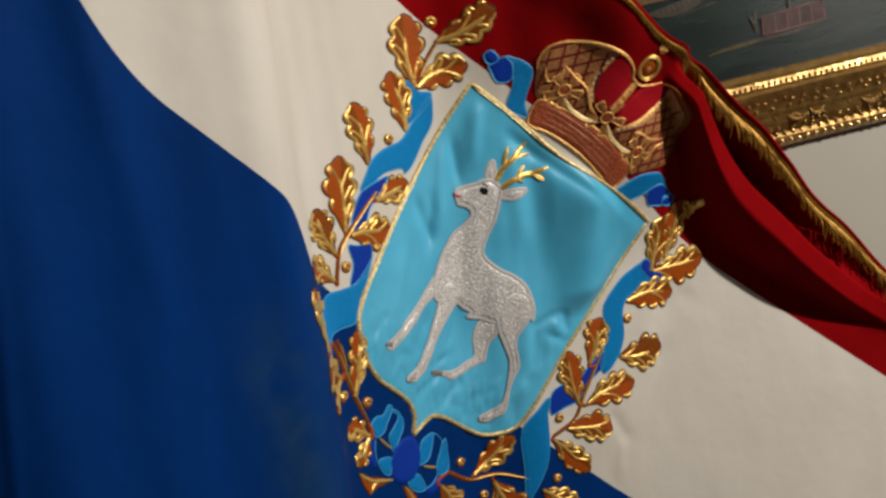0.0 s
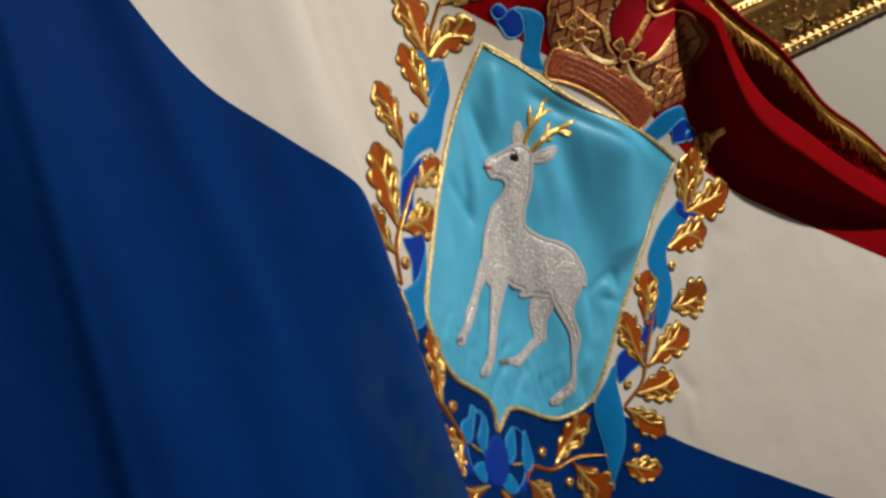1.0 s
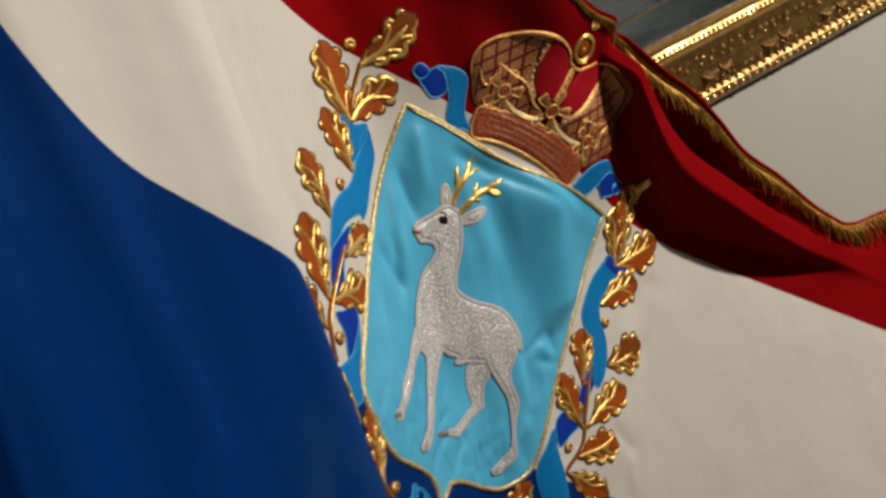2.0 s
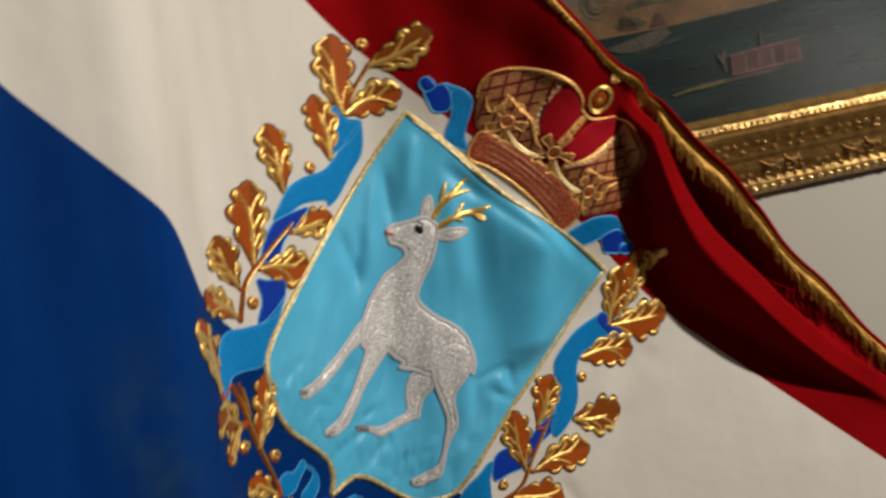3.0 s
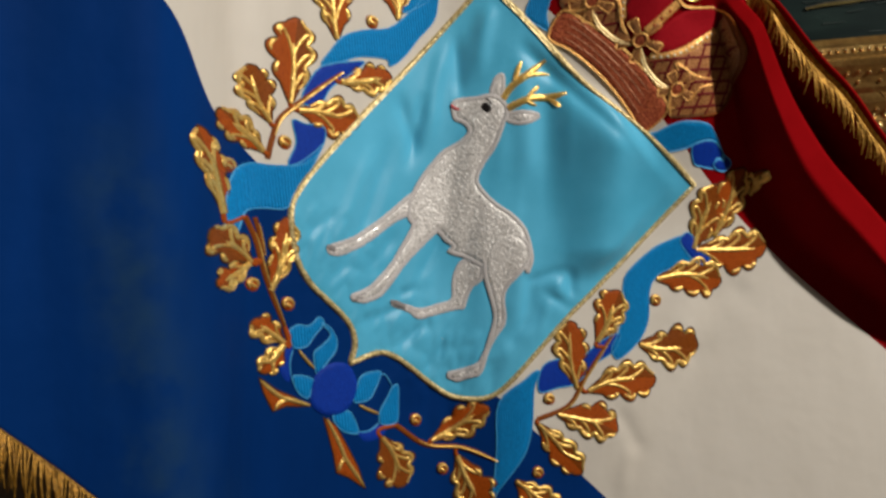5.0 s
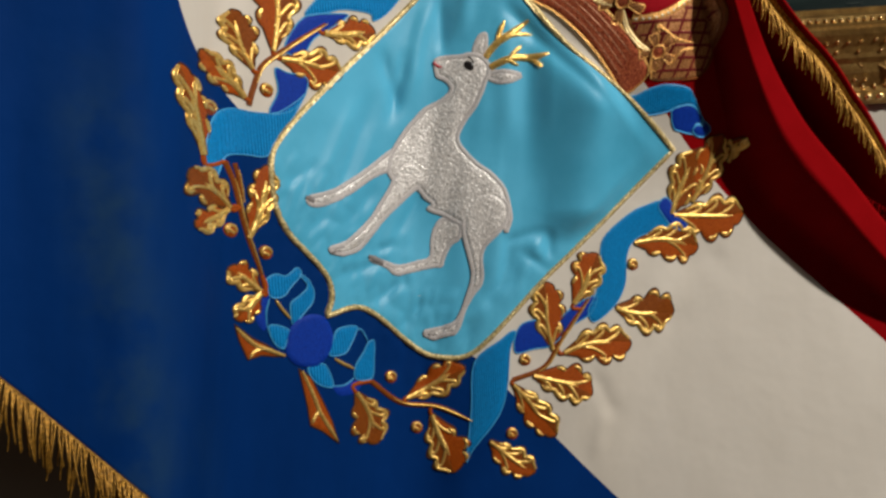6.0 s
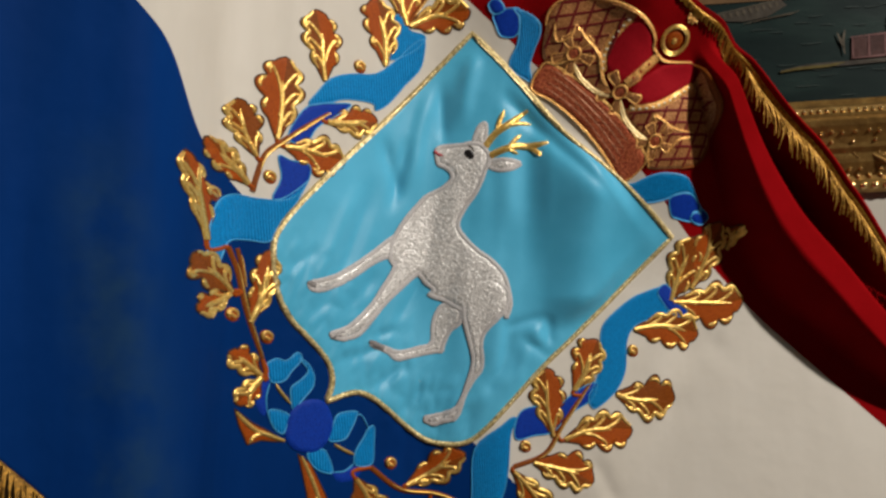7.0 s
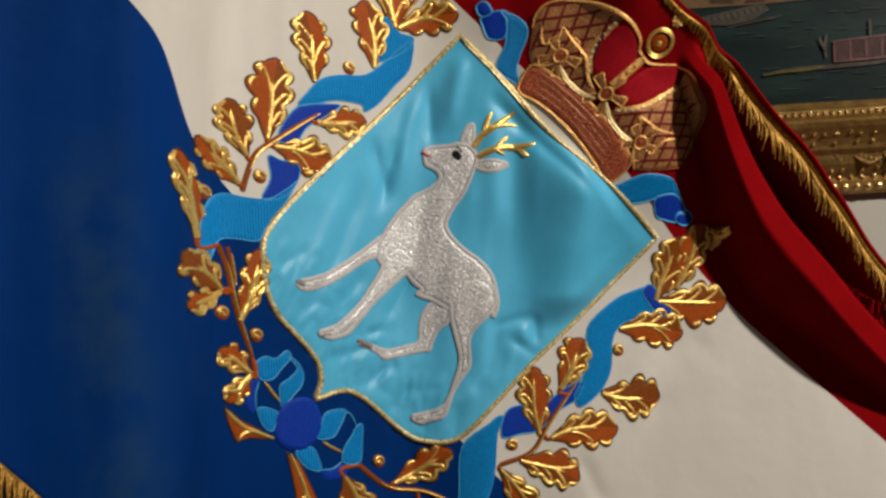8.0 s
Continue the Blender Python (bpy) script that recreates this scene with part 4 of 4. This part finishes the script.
WALL = plaster("painted_plaster", (0.33, 0.31, 0.26), (0.38, 0.355, 0.30))
DIM = plaster("dark_panelling", (0.05, 0.035, 0.025), (0.08, 0.06, 0.045))
FLOOR = plaster("dark_parquet", (0.06, 0.03, 0.015), (0.10, 0.055, 0.03))


def box(bm, lo, hi):
    bmesh.ops.create_cube(bm, size=1, matrix=Matrix.Translation((Vector(lo) + Vector(hi)) / 2) @ Matrix.Diagonal((*(Vector(hi) - Vector(lo)), 1)))
    return bm


def setting(name, boxes, mat, label):
    bm = bmesh.new()
    for lo, hi in boxes:
        box(bm, lo, hi)
    return tagged(part(name, bm, mat, None, "", False), label, name.split("_")[0], kind="structure")


setting("wall_north", [((-3.0, 1.45, 0), (3.0, 1.65, 3.6))], WALL, "plain greyish cream painted wall behind the flag")
setting("wall_south", [((-3.0, -3.2, 0), (3.0, -3.0, 3.6))], DIM, "dark panelled wall")
setting("wall_west", [((-3.2, -3.2, 0), (-3.0, 1.65, 3.6))], DIM, "dark panelled wall")
setting("wall_east", [((3.0, -3.2, 0), (3.2, -2.9, 3.6)), ((3.0, -1.5, 0), (3.2, 1.65, 3.6)), ((3.0, -2.9, 0), (3.2, -1.5, 0.65)), ((3.0, -2.9, 1.25), (3.2, -1.5, 3.6))], DIM, "dark panelled wall with a window opening")
setting("floor", [((-3.2, -3.2, -0.1), (3.2, 1.65, 0))], FLOOR, "dark parquet floor")
setting("ceiling", [((-3.2, -3.2, 3.6), (3.2, 1.65, 3.7))], DIM, "dark ceiling")


# ---- the framed painting ----
def gilt(name):
    mat, tree, shader, coord = material(name, (0.5, 0.33, 0.1), 0.34, 0.7)
    n = noise_node(tree, coord.outputs["Object"], 60, 4, 0.6)
    tone = ramp(tree, n.outputs["Fac"], [(0.3, (0.16, 0.085, 0.022)), (0.55, (0.30, 0.175, 0.050)), (0.8, (0.52, 0.34, 0.11))])
    tree.links.new(tone.outputs["Color"], shader.inputs["Base Color"])
    gloss = ramp(tree, n.outputs["Fac"], [(0.3, (0.42,) * 3), (0.75, (0.22,) * 3)])
    tree.links.new(gloss.outputs["Color"], shader.inputs["Roughness"])
    bump(tree, shader, n.outputs["Fac"], 0.5, 0.003)
    return mat


GILT = gilt("gilded_plaster")
BURNISHED = thread_material("burnished_gilding", (0.62, 0.42, 0.15), (0.95, 0.74, 0.36), 0.2, 0.9, 300, 0.2)


def paint(name, stops, scale, stretch=(1, 1, 1), rough=0.22):
    """Oil paint in uneven strokes."""
    mat, tree, shader, coord = material(name, stops[0][1], rough, 0, 0, 0.6)
    mapping = tree.nodes.new("ShaderNodeMapping")
    mapping.inputs["Scale"].default_value = stretch
    tree.links.new(coord.outputs["Object"], mapping.inputs["Vector"])
    n = noise_node(tree, mapping.outputs["Vector"], scale, 6, 0.65)
    tone = ramp(tree, n.outputs["Fac"], stops)
    tree.links.new(tone.outputs["Color"], shader.inputs["Base Color"])
    bump(tree, shader, n.outputs["Fac"], 0.35, 0.002)
    return mat


WATER = paint("painted_water", [(0.3, (0.0030, 0.0081, 0.0081)), (0.5, (0.0062, 0.0142, 0.0132)), (0.72, (0.0142, 0.0284, 0.0243))], 14, (0.35, 1, 1.6))
SHORE = paint("painted_shore", [(0.3, (0.0551, 0.0312, 0.0165)), (0.55, (0.1193, 0.0688, 0.0321)), (0.75, (0.1836, 0.1056, 0.0505))], 16)
HAZE = paint("painted_haze", [(0.3, (0.0734, 0.0551, 0.0413)), (0.6, (0.1193, 0.0918, 0.0688)), (0.8, (0.1836, 0.1469, 0.1102))], 10)
HULL = paint("painted_hull", [(0.3, (0.0440, 0.0358, 0.0248)), (0.6, (0.0826, 0.0688, 0.0495)), (0.8, (0.1212, 0.1046, 0.0771))], 60)
SHORE_DARK = paint("painted_dark_shore", [(0.3, (0.0275, 0.0147, 0.0082)), (0.7, (0.0643, 0.0367, 0.0184))], 50)
HULL_DARK = paint("painted_dark_hull", [(0.3, (0.0275, 0.0220, 0.0174)), (0.6, (0.0551, 0.0468, 0.0358)), (0.8, (0.0882, 0.0771, 0.0606))], 60)
HULL_ROSE = paint("painted_rose", [(0.3, (0.0882, 0.0386, 0.0358)), (0.7, (0.1652, 0.0826, 0.0771))], 60)
OCHRE = paint("painted_ochre", [(0.3, (0.060, 0.045, 0.012)), (0.7, (0.120, 0.096, 0.030))], 60)
LEAFAGE = paint("painted_foliage", [(0.3, (0.0184, 0.0203, 0.0111)), (0.7, (0.0643, 0.0551, 0.0275))], 60)
WAVE = paint("painted_ripple", [(0.3, (0.0184, 0.0275, 0.0257)), (0.7, (0.0348, 0.0459, 0.0423))], 60)
CABIN = paint("painted_cabin", [(0.3, (0.0302, 0.0138, 0.0119)), (0.6, (0.0606, 0.0275, 0.0239)), (0.8, (0.0909, 0.0486, 0.0423))], 50)

LEAN = radians(8)
RISE = Vector((0, -math.sin(LEAN), math.cos(LEAN)))
FACE = Vector((0, -math.cos(LEAN), -math.sin(LEAN)))
CORNER = Vector((0.16, 1.446, 1.437))
WIDE, HIGH = 1.7, 1.25


def on_picture(x, z, out=0.0):
    """A point of the picture's plane: x along, z up from its lower outer edge, out towards the room."""
    return CORNER + Vector((x, 0, 0)) + RISE * z + FACE * out


picture = tagged(new("framed_painting"), "dark oil painting of boats on water in a carved gilt frame", "painting")
picture.location = CORNER


def hung(name, bm, mat, parent=None, label="", smooth=True):
    ob = part(name, bm, mat, parent or picture, label, smooth)
    if parent is None:
        ob.matrix_parent_inverse = Matrix.Translation(-CORNER)
    return ob


# moulding: distance from the outer edge, and height
PROFILE = [(0, -0.012), (0, 0.006), (0.004, 0.012), (0.014, 0.014), (0.019, 0.011), (0.024, 0.014), (0.034, 0.019), (0.044, 0.021), (0.050, 0.026), (0.055, 0.027),
           (0.062, 0.030), (0.074, 0.038), (0.080, 0.040), (0.084, 0.036), (0.088, 0.037), (0.095, 0.034), (0.099, 0.026), (0.106, 0.020), (0.106, -0.01)]


def rail(x0, z0, x1, z1, turn):
    """One mitred rail; turn points from its outer edge into the picture."""
    bm = bmesh.new()
    d = Vector((x1 - x0, z1 - z0))
    size = d.length
    d.normalize()
    ends = []
    for s, at in ((0, (x0, z0)), (size, (x1, z1))):
        ring = []
        for inset, out in PROFILE:
            shift = inset if s == 0 else -inset
            ring.append(bm.verts.new(on_picture(at[0] + d.x * shift + turn[0] * inset, at[1] + d.y * shift + turn[1] * inset, out)))
        ends.append(ring)
    for j in range(len(PROFILE) - 1):
        bm.faces.new((ends[0][j], ends[1][j], ends[1][j + 1], ends[0][j + 1]))
    bmesh.ops.recalc_face_normals(bm, faces=bm.faces[:])
    return hung("frame_rail", bm, GILT, None, "carved gilt rail", False)


bottom_rail = rail(0, 0, WIDE, 0, (0, 1))
rail(WIDE, 0, WIDE, HIGH, (-1, 0))
rail(WIDE, HIGH, 0, HIGH, (0, -1))
rail(0, HIGH, 0, 0, (1, 0))


def ornament(name, build, mat):
    """A mesh of unit size for a repeated piece of the carving: x along, y up, z out."""
    bm = bmesh.new()
    build(bm)
    mesh = bpy.data.meshes.new(name)
    bm.to_mesh(mesh)
    bm.free()
    mesh.materials.append(mat)
    mesh.polygons.foreach_set("use_smooth", [True] * len(mesh.polygons))
    return mesh


def dome_piece(bm):
    k, rings = 8, []
    for r, h in ((1.0, 0.0), (0.8, 0.6), (0.4, 0.92)):
        rings.append([bm.verts.new((r * math.cos(j * math.pi / 4), r * math.sin(j * math.pi / 4), h)) for j in range(k)])
    top = bm.verts.new((0, 0, 1))
    for r0, r1 in zip(rings, rings[1:]):
        for j in range(k):
            bm.faces.new((r0[j], r0[(j + 1) % k], r1[(j + 1) % k], r1[j]))
    for j in range(k):
        bm.faces.new((rings[-1][j], rings[-1][(j + 1) % k], top))


def scroll_piece(bm):
    """A leafy C-scroll: a curling, tapering ridge with a few leaf tips."""
    def ridge(points, size):
        rows_made = []
        for i, p in enumerate(points):
            q, o = points[min(i + 1, len(points) - 1)], points[max(i - 1, 0)]
            d = (Vector(q) - Vector(o)).normalized()
            n = Vector((-d.y, d.x))
            k = size * (1 - 0.75 * abs(2 * i / (len(points) - 1) - 0.7))
            rows_made.append([bm.verts.new((p[0] + n.x * x * k, p[1] + n.y * x * k, h * k * 1.6)) for x, h in ((-1, 0), (-0.5, 0.8), (0.5, 0.8), (1, 0))])
        for r0, r1 in zip(rows_made, rows_made[1:]):
            for j in range(3):
                bm.faces.new((r0[j], r0[j + 1], r1[j + 1], r1[j]))
    ridge([(0.34 * math.cos(t) * (1 - t * 0.09), 0.34 * math.sin(t) * (1 - t * 0.09)) for t in [0.4 * k for k in range(14)]], 0.10)
    ridge([(0.35 + 0.1 * k, -0.1 - 0.25 * math.sin(k * 0.35)) for k in range(10)], 0.10)
    for k in range(5):
        ridge([(0.5 + 0.15 * k + 0.03 * j, -0.12 - 0.2 * math.sin(k * 0.5) + 0.05 * j) for j in range(5)], 0.07)
    for k in range(4):
        t = 0.7 + 0.6 * k
        ridge([((0.38 + 0.05 * j) * math.cos(t + 0.08 * j), (0.38 + 0.05 * j) * math.sin(t + 0.08 * j)) for j in range(4)], 0.07)
    bmesh.ops.recalc_face_normals(bm, faces=bm.faces[:])


BASIS = Matrix(((1, 0, 0), tuple(RISE), tuple(FACE))).transposed()


def set_piece(name, mesh, x, z, out, size, turn=0.0):
    ob = new(name, mesh)
    ob.parent = bottom_rail
    ob.matrix_basis = Matrix.Translation(on_picture(x, z, out)) @ BASIS.to_4x4() @ Matrix.Rotation(turn, 4, "Z") @ Matrix.Diagonal((*size, 1))
    return ob


rnd = random.Random(11)
BEAD, SCROLL = ornament("bead", dome_piece, BURNISHED), ornament("scroll", scroll_piece, GILT)
x = 0.20
while x < 1.2:
    set_piece("bead", BEAD, x, 0.0905, 0.0345, (0.0029, 0.0031, 0.0048), rnd.uniform(-0.2, 0.2))
    x += 0.0084
x = 0.22
while x < 1.2:
    set_piece("boss", BEAD, x, 0.008 + rnd.uniform(-0.001, 0.001), 0.010, (0.0056, 0.0052, 0.006), rnd.uniform(-0.4, 0.4))
    x += 0.0128
    set_piece("leaf_tip", BEAD, x - 0.006, 0.0185, 0.010, (0.0028, 0.0055, 0.0058), rnd.uniform(-0.7, 0.7))
for low, gap in ((0.0275, 0.0115), (0.0575, 0.0135), (0.0665, 0.0105)):
    x = 0.22
    while x < 1.2:
        out = 0.0155 if low < 0.03 else 0.0275 if low < 0.06 else 0.0325
        set_piece("bead", BEAD, x, low + rnd.uniform(-0.0015, 0.0015), out, (0.0026, rnd.uniform(0.0018, 0.0026), 0.0042), rnd.uniform(-0.6, 0.6))
        x += gap * rnd.uniform(1.0, 2.0)
x, flip = 0.22, 1
while x < 1.2:
    set_piece("scroll", SCROLL, x, 0.046, 0.019, (0.036, 0.036 * flip, 0.040), rnd.uniform(-0.1, 0.1))
    x, flip = x + 0.055, -flip


def painted(name, mat, points, out, label, parent=None):
    """A flat painted shape on the canvas."""
    bm = bmesh.new()
    bm.faces.new([bm.verts.new(on_picture(x, z, out)) for x, z in points])
    return hung(name, bm, mat, parent, label, False)


def daubs(name, mat, lines, out, width, label):
    """Brush strokes as thin flat ribbons of paint, one mesh."""
    bm = bmesh.new()
    for line in lines:
        pts = curve_through(line, 4)
        rows_made = []
        for i, p in enumerate(pts):
            d = (pts[min(i + 1, len(pts) - 1)] - pts[max(i - 1, 0)]).normalized()
            k = width * (0.3 + 0.7 * math.sin(math.pi * (i + 0.5) / len(pts)))
            rows_made.append([bm.verts.new(on_picture(p.x - d.y * s * k / 2, p.y + d.x * s * k / 2, out)) for s in (1, -1)])
        for r0, r1 in zip(rows_made, rows_made[1:]):
            bm.faces.new((r0[1], r1[1], r1[0], r0[0]))
    return hung(name, bm, mat, canvas, label, False)


canvas = painted("canvas", WATER, [(0.1, 0.1), (WIDE - 0.1, 0.1), (WIDE - 0.1, HIGH - 0.1), (0.1, HIGH - 0.1)], 0.0120, "dark green water in oil paint")
painted("painted_sky", HAZE, [(0.1, 0.262), (0.40, 0.266), (0.62, 0.258), (0.9, 0.262), (WIDE - 0.1, 0.26), (WIDE - 0.1, HIGH - 0.1), (0.1, HIGH - 0.1)], 0.0126, "brown hazy sky", canvas)
painted("painted_shore", SHORE, [(0.1, 0.228), (0.42, 0.226), (0.49, 0.226), (0.59, 0.230), (0.75, 0.236), (WIDE - 0.1, 0.24), (WIDE - 0.1, 0.262), (0.9, 0.266), (0.62, 0.262), (0.40, 0.270), (0.1, 0.266)], 0.0132, "orange-brown painted shore", canvas)
daubs("painted_shoreline", HULL, [[(0.48, 0.227), (0.53, 0.229), (0.59, 0.232), (0.66, 0.233)]], 0.0138, 0.0022, "pale painted waterline")
daubs("painted_foliage", LEAFAGE, [[(0.43, 0.258), (0.47, 0.262), (0.51, 0.258)], [(0.54, 0.262), (0.56, 0.258), (0.58, 0.261)], [(0.41, 0.238), (0.43, 0.240), (0.45, 0.235)]], 0.0138, 0.012, "dark painted trees")
painted("painted_roof", CABIN, [(0.452, 0.228), (0.476, 0.229), (0.470, 0.243), (0.464, 0.246)], 0.0138, "dull red painted roof", canvas)
for ring in range(3):
    size = 0.018 - 0.006 * ring
    daubs("painted_rock", (HULL, LEAFAGE, HULL)[ring], [[(0.392 + size * math.cos(k * 0.5), 0.268 + size * 0.95 * math.sin(k * 0.5)) for k in range(13)]], 0.0138, 0.004, "pale painted rock face")
painted("painted_house", SHORE_DARK, [(0.412, 0.231), (0.440, 0.229), (0.436, 0.238), (0.424, 0.249), (0.418, 0.248)], 0.0138, "dark painted ship on the shore", canvas)
painted("painted_galley", HULL_DARK, [(0.395, 0.212), (0.41, 0.205), (0.43, 0.203), (0.458, 0.207), (0.480, 0.219), (0.474, 0.226), (0.455, 0.222), (0.42, 0.216)], 0.0138, "grey-brown painted galley", canvas)
daubs("painted_gunwale", HULL, [[(0.395, 0.213), (0.42, 0.217), (0.45, 0.222), (0.474, 0.227)]], 0.0144, 0.0016, "pale painted gunwale")
daubs("painted_oars", HULL, [[(0.408 + 0.0075 * k, 0.2135 + 0.0013 * k), (0.410 + 0.0075 * k, 0.2075 + 0.0013 * k)] for k in range(9)], 0.0144, 0.0038, "pale painted shields along the galley")
daubs("painted_oar_blades", HULL, [[(0.430 + 0.009 * k, 0.200 + 0.0016 * k), (0.447 + 0.009 * k, 0.2035 + 0.0012 * k), (0.466 + 0.007 * k, 0.207 + 0.0012 * k)] for k in range(5)], 0.0144, 0.0011, "pale painted oars")
painted("painted_cabin", CABIN, [(0.548, 0.152), (0.640, 0.156), (0.640, 0.180), (0.550, 0.176)], 0.0138, "dull red painted boat cabin", canvas)
daubs("painted_cabin_frame", HULL_ROSE, [[(0.548, 0.177), (0.60, 0.180), (0.642, 0.182)], [(0.548, 0.153), (0.60, 0.155), (0.642, 0.157)]] + [[(0.550 + 0.018 * k, 0.153), (0.551 + 0.018 * k, 0.178)] for k in range(6)], 0.0144, 0.0024, "rose-coloured painted cabin posts")
daubs("painted_boat_hull", HULL_DARK, [[(0.468, 0.143), (0.50, 0.147), (0.55, 0.148), (0.60, 0.150), (0.65, 0.156)]], 0.0144, 0.0050, "dark painted boat hull")
daubs("painted_reflection", OCHRE, [[(0.468, 0.142), (0.49, 0.145), (0.52, 0.146), (0.54, 0.149)]], 0.0150, 0.0032, "ochre painted streak on the water")
for line in ([(0.541, 0.158), (0.540, 0.172), (0.543, 0.186)], [(0.534, 0.183), (0.538, 0.172), (0.541, 0.164)], [(0.592, 0.180), (0.593, 0.20)]):
    daubs("painted_mast", HULL, [line], 0.0150, 0.0030, "pale upright painted stroke")
waves = []
for k in range(120):
    x, z = rnd.uniform(0.36, 1.1), rnd.uniform(0.112, 0.222)
    waves.append([(x, z), (x + rnd.uniform(0.004, 0.012), z + rnd.uniform(-0.001, 0.001)), (x + rnd.uniform(0.014, 0.03), z + rnd.uniform(-0.001, 0.001))])
tagged(daubs("painted_waves", WAVE, waves, 0.0135, 0.0011, "faint painted ripples"), kind="stuff")
